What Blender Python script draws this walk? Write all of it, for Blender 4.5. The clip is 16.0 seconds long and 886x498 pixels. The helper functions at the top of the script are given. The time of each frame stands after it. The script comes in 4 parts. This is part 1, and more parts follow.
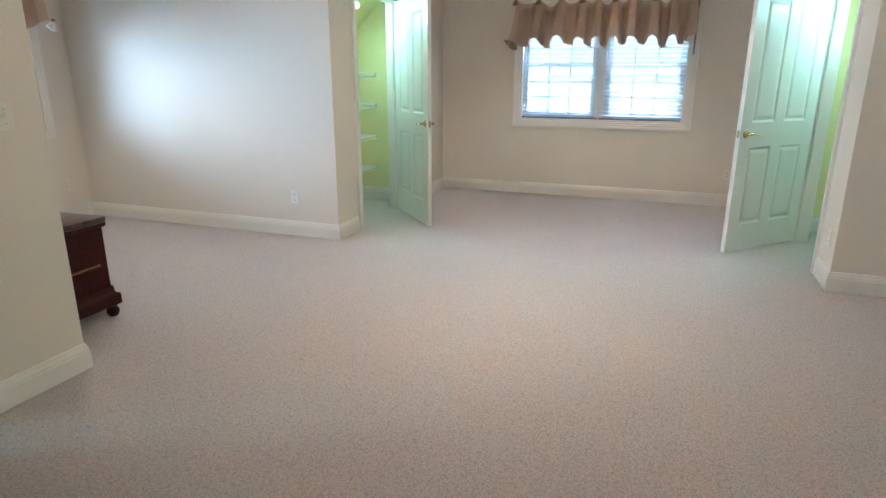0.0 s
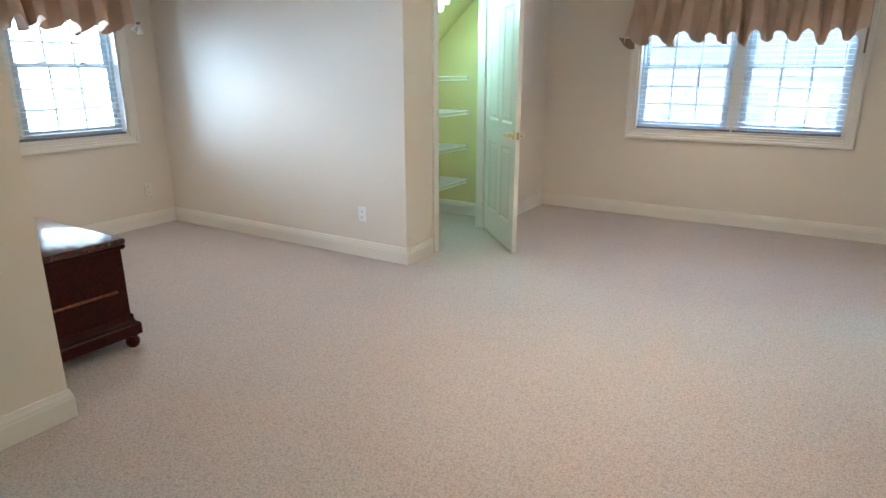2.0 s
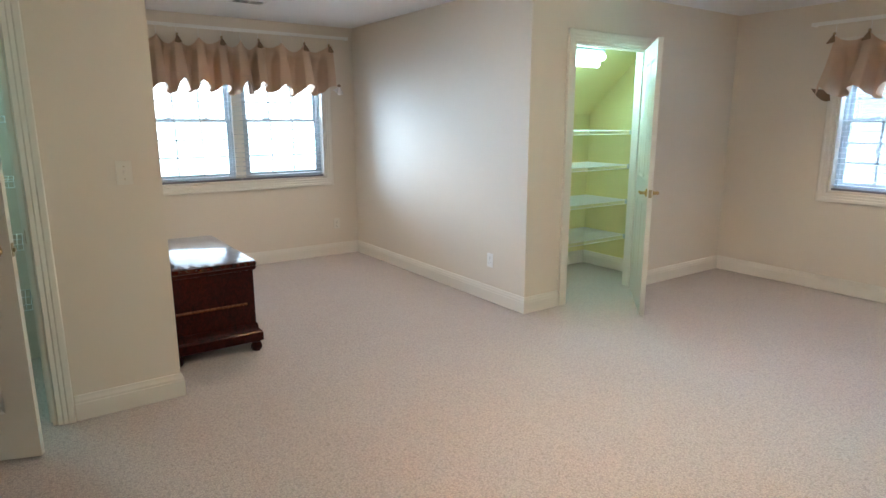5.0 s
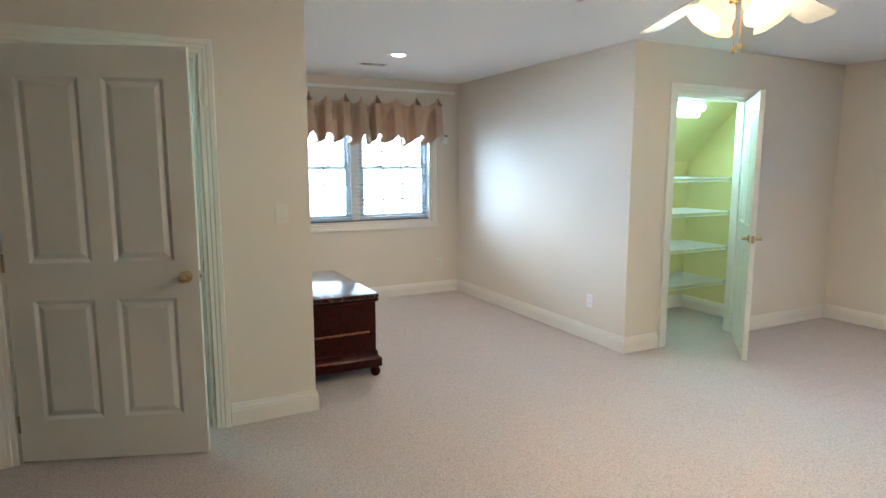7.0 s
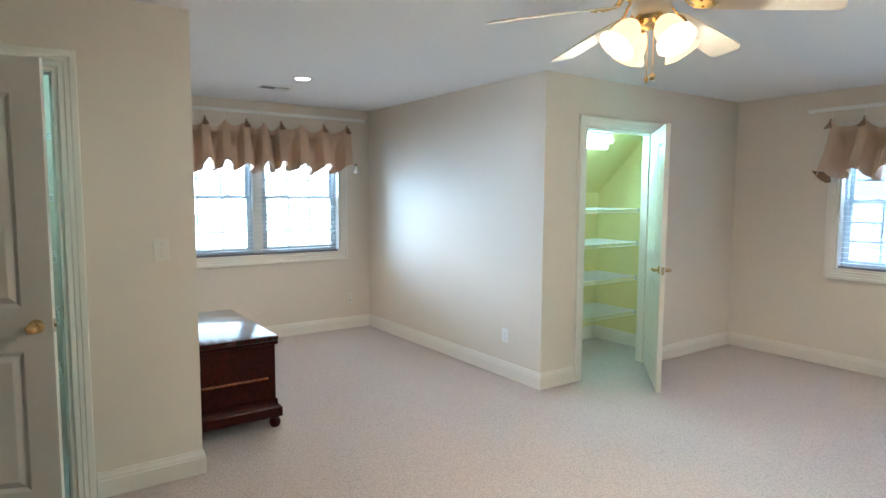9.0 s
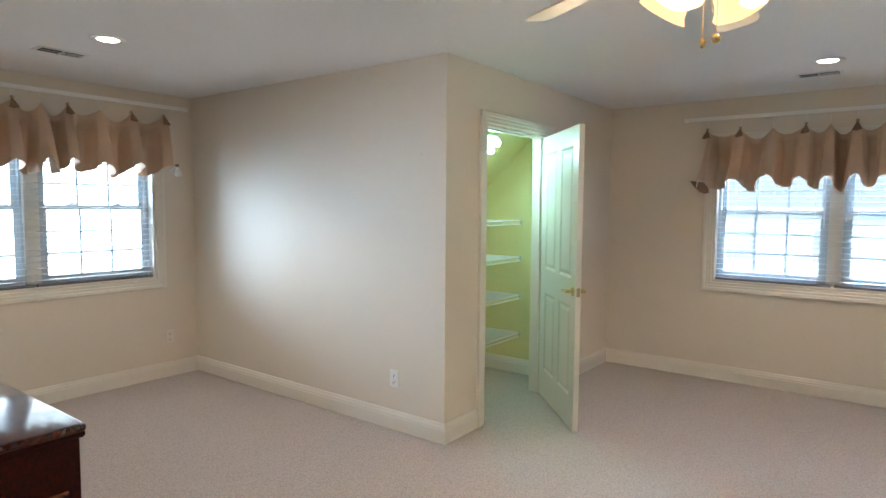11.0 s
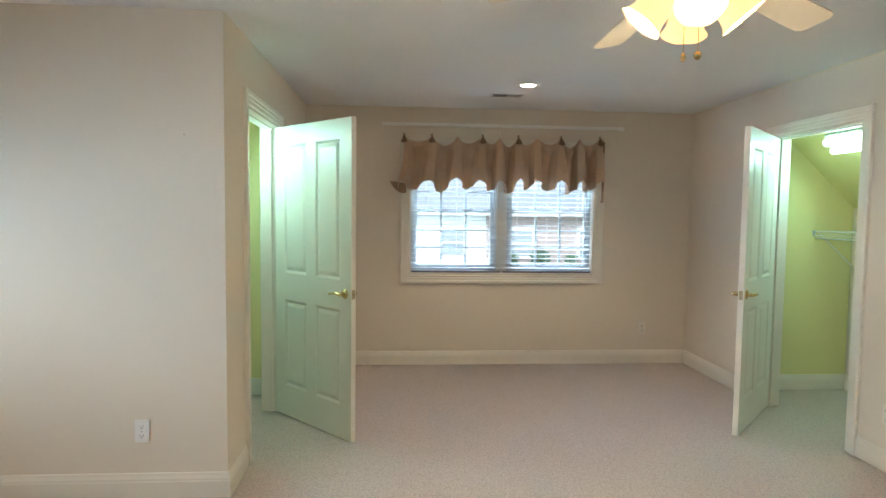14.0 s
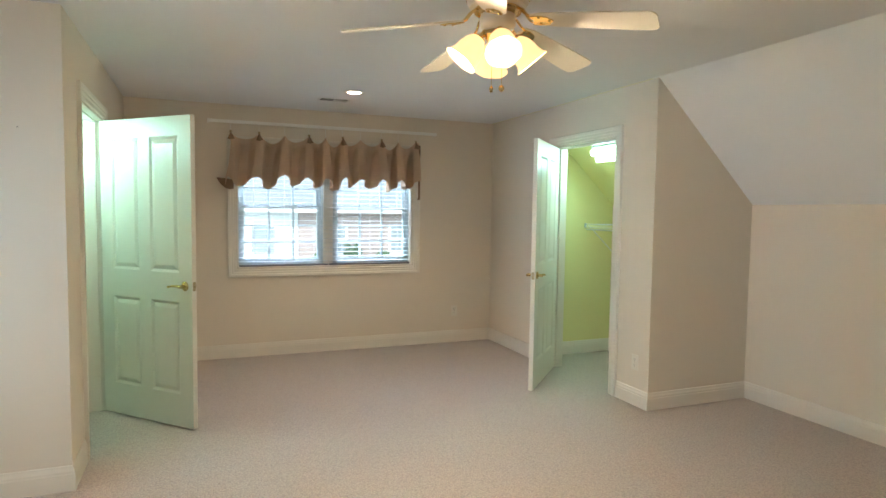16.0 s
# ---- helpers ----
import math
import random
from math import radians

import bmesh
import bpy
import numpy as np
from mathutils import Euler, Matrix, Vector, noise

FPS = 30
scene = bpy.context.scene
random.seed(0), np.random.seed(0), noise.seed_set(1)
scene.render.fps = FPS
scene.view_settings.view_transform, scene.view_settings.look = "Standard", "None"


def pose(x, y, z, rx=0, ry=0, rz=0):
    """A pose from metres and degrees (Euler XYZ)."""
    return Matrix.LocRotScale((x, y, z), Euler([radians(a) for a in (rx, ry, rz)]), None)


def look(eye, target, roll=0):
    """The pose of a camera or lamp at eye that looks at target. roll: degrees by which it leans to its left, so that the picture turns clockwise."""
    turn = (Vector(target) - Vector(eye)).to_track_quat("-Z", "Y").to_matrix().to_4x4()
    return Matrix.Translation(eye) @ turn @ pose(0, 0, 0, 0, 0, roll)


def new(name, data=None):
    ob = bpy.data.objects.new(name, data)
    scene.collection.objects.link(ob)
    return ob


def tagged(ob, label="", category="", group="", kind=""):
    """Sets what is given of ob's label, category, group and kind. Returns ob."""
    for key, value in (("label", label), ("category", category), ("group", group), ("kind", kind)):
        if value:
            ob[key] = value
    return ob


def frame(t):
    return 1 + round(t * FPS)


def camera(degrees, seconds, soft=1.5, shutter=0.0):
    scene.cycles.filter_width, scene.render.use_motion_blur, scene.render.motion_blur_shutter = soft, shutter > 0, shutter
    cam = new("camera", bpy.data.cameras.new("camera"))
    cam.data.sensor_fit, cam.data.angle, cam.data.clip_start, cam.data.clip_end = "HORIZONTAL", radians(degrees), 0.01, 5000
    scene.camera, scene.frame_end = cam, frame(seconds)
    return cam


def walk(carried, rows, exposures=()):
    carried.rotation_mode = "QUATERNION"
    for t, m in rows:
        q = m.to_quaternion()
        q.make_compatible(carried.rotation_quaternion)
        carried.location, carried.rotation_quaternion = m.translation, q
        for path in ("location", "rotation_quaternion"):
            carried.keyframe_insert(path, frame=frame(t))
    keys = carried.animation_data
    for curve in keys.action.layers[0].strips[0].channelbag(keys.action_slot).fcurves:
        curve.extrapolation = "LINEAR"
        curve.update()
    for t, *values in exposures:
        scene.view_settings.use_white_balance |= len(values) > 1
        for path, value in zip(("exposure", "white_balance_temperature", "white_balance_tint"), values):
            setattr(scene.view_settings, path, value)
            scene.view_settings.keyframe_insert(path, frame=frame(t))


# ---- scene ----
cam = camera(72.5, 16.0)
PATH = [
    (0, (0.552, 0.449, 1.403), (-0.096, 2.255, 0.839), 0.1),
    (0.5, (0.47, 0.604, 1.394), (-0.241, 2.387, 0.831), 0.2),
    (1, (0.455, 0.841, 1.394), (-0.354, 2.583, 0.836), 0.1),
    (1.5, (0.461, 1.029, 1.399), (-0.451, 2.718, 0.84), 0.0),
    (2, (0.558, 1.272, 1.421), (-0.448, 2.907, 0.86), -0.0),
    (2.5, (0.703, 1.442, 1.439), (-0.379, 3.033, 0.889), -0.1),
    (3, (0.897, 1.59, 1.449), (-0.259, 3.134, 0.921), -0.2),
    (3.5, (0.989, 1.738, 1.461), (-0.248, 3.231, 0.97), -0.1),
    (4, (1.077, 1.846, 1.489), (-0.276, 3.248, 1.038), -0.1),
    (4.5, (1.237, 1.871, 1.468), (-0.257, 3.13, 1.041), -0.1),
    (5, (1.343, 1.803, 1.474), (-0.262, 2.921, 1.059), -0.0),
    (5.2, (1.374, 1.753, 1.48), (-0.264, 2.821, 1.062), 0.1),
    (7.3, (1.55, 1.468, 1.503), (-0.221, 2.361, 1.248), 0.2),
    (7.5, (1.541, 1.467, 1.496), (-0.226, 2.375, 1.26), 0.2),
    (8, (1.544, 1.498, 1.492), (-0.198, 2.458, 1.283), 0.2),
    (8.5, (1.48, 1.541, 1.494), (-0.22, 2.576, 1.295), 0.2),
    (9, (1.338, 1.648, 1.513), (-0.297, 2.786, 1.334), 0.3),
    (9.2, (1.258, 1.681, 1.52), (-0.339, 2.874, 1.354), 0.2),
    (11.3, (0.05, 1.908, 1.512), (-1.058, 3.566, 1.369), 0.5),
    (11.5, (-0.069, 1.891, 1.504), (-1.11, 3.593, 1.363), 0.5),
    (12, (-0.338, 1.864, 1.523), (-1.192, 3.666, 1.38), 0.6),
    (12.5, (-0.606, 1.913, 1.485), (-1.243, 3.804, 1.344), 0.6),
    (13, (-0.832, 1.934, 1.496), (-1.215, 3.892, 1.359), 0.7),
    (13.5, (-0.998, 1.896, 1.494), (-1.112, 3.889, 1.365), 0.7),
    (14, (-1.128, 1.817, 1.478), (-0.987, 3.808, 1.351), 0.7),
    (14.5, (-1.143, 1.67, 1.444), (-0.798, 3.637, 1.32), 0.8),
    (15, (-1.218, 1.565, 1.448), (-0.72, 3.498, 1.321), 0.8),
    (15.5, (-1.331, 1.461, 1.45), (-0.694, 3.353, 1.325), 0.8),
    (16, (-1.384, 1.393, 1.459), (-0.636, 3.243, 1.333), 0.8),
]
walk(cam, [(t, look(eye, target, roll)) for t, eye, target, roll in PATH],
     exposures=[(0, 1.0, 5250, 7), (2.5, 0.91, 5500, 9), (5, 0.88, 5600, 9), (7.5, 1.10, 5300, 6), (9, 1.05, 5200, 5), (11.3, 0.68, 5850, 9), (12.5, 0.60, 5950, 8), (16, 0.76, 6250, 5)])

# ---- light: overcast daylight through two windows, fan lamps, downlights, closet tubes ----
SUN_ELEV, SUN_ROT = 48.0, 200.0
world = bpy.data.worlds.new("overcast_sky")
scene.world = world
world.use_nodes = True
wn = world.node_tree
sky = wn.nodes.new("ShaderNodeTexSky")
sky.sky_type = "NISHITA"
sky.sun_disc = False
sky.sun_elevation, sky.sun_rotation = radians(SUN_ELEV), radians(SUN_ROT)
sky.dust_density = 4.0
wn.links.new(sky.outputs[0], wn.nodes["Background"].inputs[0])
wn.nodes["Background"].inputs[1].default_value = 0.15


def lamp(name, kind, m, energy, color, size=0.1, size_y=None, spot=None):
    data = bpy.data.lights.new(name, kind)
    data.energy, data.color = energy, color
    if kind == "AREA":
        data.size = size
        if size_y:
            data.shape, data.size_y = "RECTANGLE", size_y
    elif kind == "SUN":
        data.angle = size
    else:
        data.shadow_soft_size = size
    if spot:
        data.spot_size, data.spot_blend = radians(spot), 0.6
    ob = new(name, data)
    ob.matrix_world = m
    return ob


WARM, TUBE, DAY = (1.0, 0.79, 0.55), (0.58, 1.0, 0.92), (0.64, 0.81, 1.0)
lamp("sun", "SUN", look((0, 0, 20), (-1.0, 9.0, 10.0)), 2.2, (1.0, 0.96, 0.9), radians(12))
lamp("sky_light_north", "AREA", look((-0.13, 9.3, 3.5), (-0.13, 7.5, 1.5)), 720, DAY, 3.2, 1.8)
lamp("sky_light_west", "AREA", look((-10.5, 0.9, 1.7), (-4.8, 3.3, 1.4)), 1450, DAY, 3.8, 4.5)

# ---- materials ----


def material(name, color, rough=0.6, metal=0.0, var=0.06, scale=3.0, fine=120.0, bump=0.05, depth=0.002, spec=0.4, coat=0.0, tint=None, random_piece=0.0):
    """Principled surface: colour varied by a wide and a fine noise, with fine relief."""
    mat = bpy.data.materials.new(name)
    mat.use_nodes = True
    nt = mat.node_tree
    n, l = nt.nodes, nt.links
    b = n["Principled BSDF"]
    b.inputs["Roughness"].default_value = rough
    b.inputs["Metallic"].default_value = metal
    b.inputs["Specular IOR Level"].default_value = spec
    b.inputs["Coat Weight"].default_value = coat
    b.inputs["Coat Roughness"].default_value = 0.08
    tc = n.new("ShaderNodeTexCoord")
    wide, tiny = n.new("ShaderNodeTexNoise"), n.new("ShaderNodeTexNoise")
    wide.inputs["Scale"].default_value, tiny.inputs["Scale"].default_value = scale, fine
    wide.inputs["Detail"].default_value = 4
    tiny.inputs["Detail"].default_value = 3
    for k in (wide, tiny):
        l.new(tc.outputs["Object"], k.inputs["Vector"])
    mix = n.new("ShaderNodeMix")
    mix.data_type = "RGBA"
    other = tint or tuple(c * (1 - 3 * var) for c in color)
    mix.inputs["A"].default_value = (*color, 1)
    mix.inputs["B"].default_value = (*other, 1)
    ma = n.new("ShaderNodeMath")
    ma.operation = "MULTIPLY_ADD"
    l.new(wide.outputs["Fac"], ma.inputs[0])
    ma.inputs[1].default_value = 0.7
    mb = n.new("ShaderNodeMath")
    mb.operation = "MULTIPLY"
    l.new(tiny.outputs["Fac"], mb.inputs[0])
    mb.inputs[1].default_value = 0.3
    l.new(mb.outputs[0], ma.inputs[2])
    l.new(ma.outputs[0], mix.inputs["Factor"])
    out = mix.outputs["Result"]
    if random_piece:
        oi = n.new("ShaderNodeObjectInfo")
        hsv = n.new("ShaderNodeHueSaturation")
        mr = n.new("ShaderNodeMapRange")
        l.new(oi.outputs["Random"], mr.inputs["Value"])
        mr.inputs["To Min"].default_value, mr.inputs["To Max"].default_value = 1 - random_piece, 1 + random_piece
        l.new(mr.outputs[0], hsv.inputs["Value"])
        l.new(out, hsv.inputs["Color"])
        out = hsv.outputs[0]
    l.new(out, b.inputs["Base Color"])
    bp = n.new("ShaderNodeBump")
    bp.inputs["Strength"].default_value, bp.inputs["Distance"].default_value = bump, depth
    l.new(tiny.outputs["Fac"], bp.inputs["Height"])
    l.new(bp.outputs["Normal"], b.inputs["Normal"])
    return mat


def carpet_material():
    """Looped beige carpet: rows of small loops with flecks and wide traffic wear."""
    mat = bpy.data.materials.new("loop_carpet")
    mat.use_nodes = True
    nt = mat.node_tree
    n, l = nt.nodes, nt.links
    b = n["Principled BSDF"]
    b.inputs["Roughness"].default_value = 0.95
    b.inputs["Specular IOR Level"].default_value = 0.1
    b.inputs["Sheen Weight"].default_value = 0.25
    tc = n.new("ShaderNodeTexCoord")
    mp = n.new("ShaderNodeMapping")
    mp.inputs["Scale"].default_value = (128, 112, 112)
    l.new(tc.outputs["Object"], mp.inputs["Vector"])
    loops = n.new("ShaderNodeTexVoronoi")
    loops.inputs["Scale"].default_value = 1.0
    loops.inputs["Randomness"].default_value = 0.65
    l.new(mp.outputs[0], loops.inputs["Vector"])
    worn, fleck = n.new("ShaderNodeTexNoise"), n.new("ShaderNodeTexNoise")
    worn.inputs["Scale"].default_value, worn.inputs["Detail"].default_value = 1.6, 5
    fleck.inputs["Scale"].default_value, fleck.inputs["Detail"].default_value = 140, 3
    for k in (worn, fleck):
        l.new(tc.outputs["Object"], k.inputs["Vector"])
    ramp = n.new("ShaderNodeValToRGB")
    ramp.color_ramp.elements[0].position, ramp.color_ramp.elements[1].position = 0.25, 0.8
    ramp.color_ramp.elements[0].color = (0.585, 0.50, 0.452, 1)
    ramp.color_ramp.elements[1].color = (0.695, 0.603, 0.552, 1)
    add = n.new("ShaderNodeMath")
    add.operation = "MULTIPLY_ADD"
    add.inputs[1].default_value = 0.35
    half = n.new("ShaderNodeMath")
    half.operation = "MULTIPLY"
    half.inputs[1].default_value = 0.65
    l.new(worn.outputs["Fac"], add.inputs[0])
    l.new(fleck.outputs["Fac"], half.inputs[0])
    l.new(half.outputs[0], add.inputs[2])
    l.new(add.outputs[0], ramp.inputs[0])
    dark = n.new("ShaderNodeMix")
    dark.data_type, dark.blend_type = "RGBA", "MULTIPLY"
    mr = n.new("ShaderNodeMapRange")
    mr.inputs["From Max"].default_value = 0.75
    mr.inputs["To Min"].default_value = 1.0
    # pile crushed flat in patches: the gaps between loops show only where it stands
    crush = n.new("ShaderNodeTexNoise")
    crush.inputs["Scale"].default_value, crush.inputs["Detail"].default_value = 75, 3
    l.new(tc.outputs["Object"], crush.inputs["Vector"])
    deep = n.new("ShaderNodeMapRange")
    deep.inputs["From Min"].default_value, deep.inputs["From Max"].default_value = 0.42, 0.66
    deep.inputs["To Min"].default_value, deep.inputs["To Max"].default_value = 0.68, 0.52
    l.new(crush.outputs["Fac"], deep.inputs["Value"])
    l.new(deep.outputs[0], mr.inputs["To Max"])
    l.new(loops.outputs["Distance"], mr.inputs["Value"])
    dark.inputs["Factor"].default_value = 1.0
    l.new(ramp.outputs[0], dark.inputs["A"])
    l.new(mr.outputs[0], dark.inputs["B"])
    l.new(dark.outputs["Result"], b.inputs["Base Color"])
    bp = n.new("ShaderNodeBump")
    bp.invert = True
    bp.inputs["Strength"].default_value, bp.inputs["Distance"].default_value = 0.6, 0.004
    l.new(loops.outputs["Distance"], bp.inputs["Height"])
    l.new(bp.outputs["Normal"], b.inputs["Normal"])
    return mat


def wood_material(name, dark, light, rough, coat):
    mat = bpy.data.materials.new(name)
    mat.use_nodes = True
    nt = mat.node_tree
    n, l = nt.nodes, nt.links
    b = n["Principled BSDF"]
    b.inputs["Roughness"].default_value = rough
    b.inputs["Specular IOR Level"].default_value = 0.14
    b.inputs["Coat Weight"].default_value = coat
    b.inputs["Coat Roughness"].default_value = 0.10
    tc = n.new("ShaderNodeTexCoord")
    mp = n.new("ShaderNodeMapping")
    mp.inputs["Scale"].default_value = (1.2, 14, 9)
    l.new(tc.outputs["Object"], mp.inputs["Vector"])
    grain = n.new("ShaderNodeTexNoise")
    grain.inputs["Scale"].default_value, grain.inputs["Detail"].default_value = 4, 8
    grain.inputs["Distortion"].default_value = 1.2
    l.new(mp.outputs[0], grain.inputs["Vector"])
    ramp = n.new("ShaderNodeValToRGB")
    ramp.color_ramp.elements[0].color, ramp.color_ramp.elements[1].color = (*dark, 1), (*light, 1)
    ramp.color_ramp.elements[0].position, ramp.color_ramp.elements[1].position = 0.35, 0.7
    l.new(grain.outputs["Fac"], ramp.inputs[0])
    l.new(ramp.outputs[0], b.inputs["Base Color"])
    bp = n.new("ShaderNodeBump")
    bp.inputs["Strength"].default_value, bp.inputs["Distance"].default_value = 0.06, 0.001
    l.new(grain.outputs["Fac"], bp.inputs["Height"])
    l.new(bp.outputs["Normal"], b.inputs["Normal"])
    return mat


def glow_material(name, color, strength, rough=0.4):
    mat = bpy.data.materials.new(name)
    mat.use_nodes = True
    b = mat.node_tree.nodes["Principled BSDF"]
    b.inputs["Base Color"].default_value = (*color, 1)
    b.inputs["Roughness"].default_value = rough
    b.inputs["Emission Color"].default_value = (*color, 1)
    b.inputs["Emission Strength"].default_value = strength
    return mat


def glass_material():
    mat = bpy.data.materials.new("window_glass")
    mat.use_nodes = True
    nt = mat.node_tree
    n, l = nt.nodes, nt.links
    n.remove(n["Principled BSDF"])
    clear, gloss, mix, fres = n.new("ShaderNodeBsdfTransparent"), n.new("ShaderNodeBsdfGlossy"), n.new("ShaderNodeMixShader"), n.new("ShaderNodeFresnel")
    clear.inputs[0].default_value = (0.95, 0.98, 0.97, 1)
    gloss.inputs["Roughness"].default_value = 0.02
    l.new(fres.outputs[0], mix.inputs[0])
    l.new(clear.outputs[0], mix.inputs[1])
    l.new(gloss.outputs[0], mix.inputs[2])
    l.new(mix.outputs[0], n["Material Output"].inputs["Surface"])
    return mat


def cloth_material():
    """Rose-tan linen: fine weave, lets some daylight through."""
    mat = bpy.data.materials.new("linen")
    mat.use_nodes = True
    nt = mat.node_tree
    n, l = nt.nodes, nt.links
    b = n["Principled BSDF"]
    b.inputs["Roughness"].default_value = 0.9
    b.inputs["Specular IOR Level"].default_value = 0.15
    tc = n.new("ShaderNodeTexCoord")
    weave, blot = n.new("ShaderNodeTexNoise"), n.new("ShaderNodeTexNoise")
    weave.inputs["Scale"].default_value, weave.inputs["Detail"].default_value = 420, 2
    blot.inputs["Scale"].default_value = 6
    for k in (weave, blot):
        l.new(tc.outputs["Object"], k.inputs["Vector"])
    mix = n.new("ShaderNodeMix")
    mix.data_type = "RGBA"
    mix.inputs["A"].default_value = (0.57, 0.405, 0.285, 1)
    mix.inputs["B"].default_value = (0.71, 0.535, 0.39, 1)
    l.new(blot.outputs["Fac"], mix.inputs["Factor"])
    l.new(mix.outputs["Result"], b.inputs["Base Color"])
    bp = n.new("ShaderNodeBump")
    bp.inputs["Strength"].default_value, bp.inputs["Distance"].default_value = 0.25, 0.001
    l.new(weave.outputs["Fac"], bp.inputs["Height"])
    l.new(bp.outputs["Normal"], b.inputs["Normal"])
    tr = n.new("ShaderNodeBsdfTranslucent")
    l.new(mix.outputs["Result"], tr.inputs[0])
    ms = n.new("ShaderNodeMixShader")
    ms.inputs[0].default_value = 0.20
    l.new(b.outputs[0], ms.inputs[1])
    l.new(tr.outputs[0], ms.inputs[2])
    l.new(ms.outputs[0], n["Material Output"].inputs["Surface"])
    return mat


CLOSETPAINT = material("pale_yellow_closet_paint", (0.80, 0.74, 0.36), 0.7, var=0.02, scale=1.2, fine=260, bump=0.12, depth=0.0008, spec=0.25)
WALL = material("cream_wall_paint", (0.76, 0.69, 0.585), 0.85, var=0.02, scale=1.2, fine=260, bump=0.12, depth=0.0008, spec=0.1)
CEIL = material("white_ceiling_paint", (0.86, 0.855, 0.85), 0.85, var=0.02, scale=1.0, fine=180, bump=0.15, depth=0.001, spec=0.2)
TRIM = material("cream_gloss_trim", (0.80, 0.755, 0.67), 0.35, var=0.02, scale=4, fine=60, bump=0.03, spec=0.45)
DOOR = material("white_door_paint", (0.79, 0.755, 0.67), 0.35, var=0.02, scale=3, fine=90, bump=0.05, depth=0.0006, spec=0.45)
# white vinyl with the blue-grey shade of backlit sashes put into its colour
SASH = material("shade_greyed_vinyl", (0.52, 0.57, 0.59), 0.4, var=0.015, fine=50, bump=0.02)
BLIND = material("white_blind_slat", (0.80, 0.82, 0.84), 0.45, var=0.02, fine=40, bump=0.02, random_piece=0.03)
BRASS = material("polished_brass", (0.82, 0.62, 0.30), 0.24, 1.0, var=0.05, fine=80, bump=0.02)
NICKEL = material("aged_brass", (0.50, 0.40, 0.25), 0.32, 1.0, var=0.08, fine=80, bump=0.03)
PLASTIC = material("ivory_plastic", (0.77, 0.73, 0.64), 0.35, var=0.01, fine=30, bump=0.01)
PLATE = material("white_plastic", (0.85, 0.84, 0.81), 0.35, var=0.01, fine=30, bump=0.01)
HOLE = material("filled_nail_hole", (0.40, 0.36, 0.31), 0.9, var=0.05)
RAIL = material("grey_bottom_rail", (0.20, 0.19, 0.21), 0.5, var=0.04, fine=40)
SLOT = material("dark_slot", (0.03, 0.028, 0.025), 0.7, var=0.05)
WIRE = material("white_coated_wire", (0.82, 0.82, 0.80), 0.35, var=0.01, fine=40, bump=0.02)
RODWHITE = material("white_enamel", (0.86, 0.85, 0.81), 0.35, var=0.01, fine=40, bump=0.02)
VENT = material("ceiling_vent_enamel", (0.75, 0.74, 0.71), 0.4, var=0.02, fine=60, bump=0.02)
FANWHITE = material("white_fan_blade", (0.78, 0.72, 0.60), 0.35, var=0.03, scale=5, fine=70, bump=0.03)
CARPET = carpet_material()
LINEN = cloth_material()
LINING = material("white_lining", (0.84, 0.82, 0.78), 0.9, var=0.03, fine=300, bump=0.1)
TABDARK = material("brown_tab_cloth", (0.31, 0.205, 0.13), 0.9, var=0.1, fine=300, bump=0.15)
MAHOGANY = wood_material("mahogany", (0.014, 0.0014, 0.0009), (0.046, 0.0038, 0.0018), 0.42, 0.03)
MAHOGANY_TOP = wood_material("polished_mahogany", (0.020, 0.0035, 0.002), (0.075, 0.012, 0.006), 0.25, 1.0)
MAHOGANY_EDGE = wood_material("mahogany_bead", (0.10, 0.03, 0.012), (0.22, 0.075, 0.03), 0.25, 0.5)
GLASS = glass_material()
TULIP = glow_material("lit_frosted_glass", (1.0, 0.64, 0.28), 0.85)
BULB = glow_material("lit_bulb", (1.0, 0.80, 0.52), 30.0)
DOWNGLOW = glow_material("lit_downlight_lens", (1.0, 0.80, 0.60), 8.0)
TUBEGLOW = glow_material("lit_tube_lens", (0.62, 1.0, 0.80), 6.0)
# emission for an added outdoor panel that whites out the west window
DAYPANEL = glow_material("glowing_daylight_panel", (0.93, 0.97, 1.0), 4.0, 1.0)

# ---- mesh helpers ----


def add_box(bm, x0, x1, y0, y1, z0, z1, bevel=0.0):
    m = Matrix.Translation(((x0 + x1) / 2, (y0 + y1) / 2, (z0 + z1) / 2)) @ Matrix.Diagonal((x1 - x0, y1 - y0, z1 - z0, 1))
    made = bmesh.ops.create_cube(bm, size=1.0, matrix=m)
    if bevel:
        edges = list({e for v in made["verts"] for e in v.link_edges})
        bmesh.ops.bevel(bm, geom=edges, offset=bevel, segments=2, affect="EDGES", profile=0.6)
    return bm


def box(*a, bevel=0.0):
    return add_box(bmesh.new(), *a, bevel=bevel)


def add_prism(bm, pts, lo, hi, to):
    """A closed outline pts (a, b), drawn out from lo to hi; to(a, b, c) gives the place."""
    low = [bm.verts.new(to(a, b, lo)) for a, b in pts]
    top = [bm.verts.new(to(a, b, hi)) for a, b in pts]
    bm.faces.new(low)
    bm.faces.new(top)
    k = len(pts)
    for i in range(k):
        bm.faces.new((low[i], low[(i + 1) % k], top[(i + 1) % k], top[i]))
    return bm


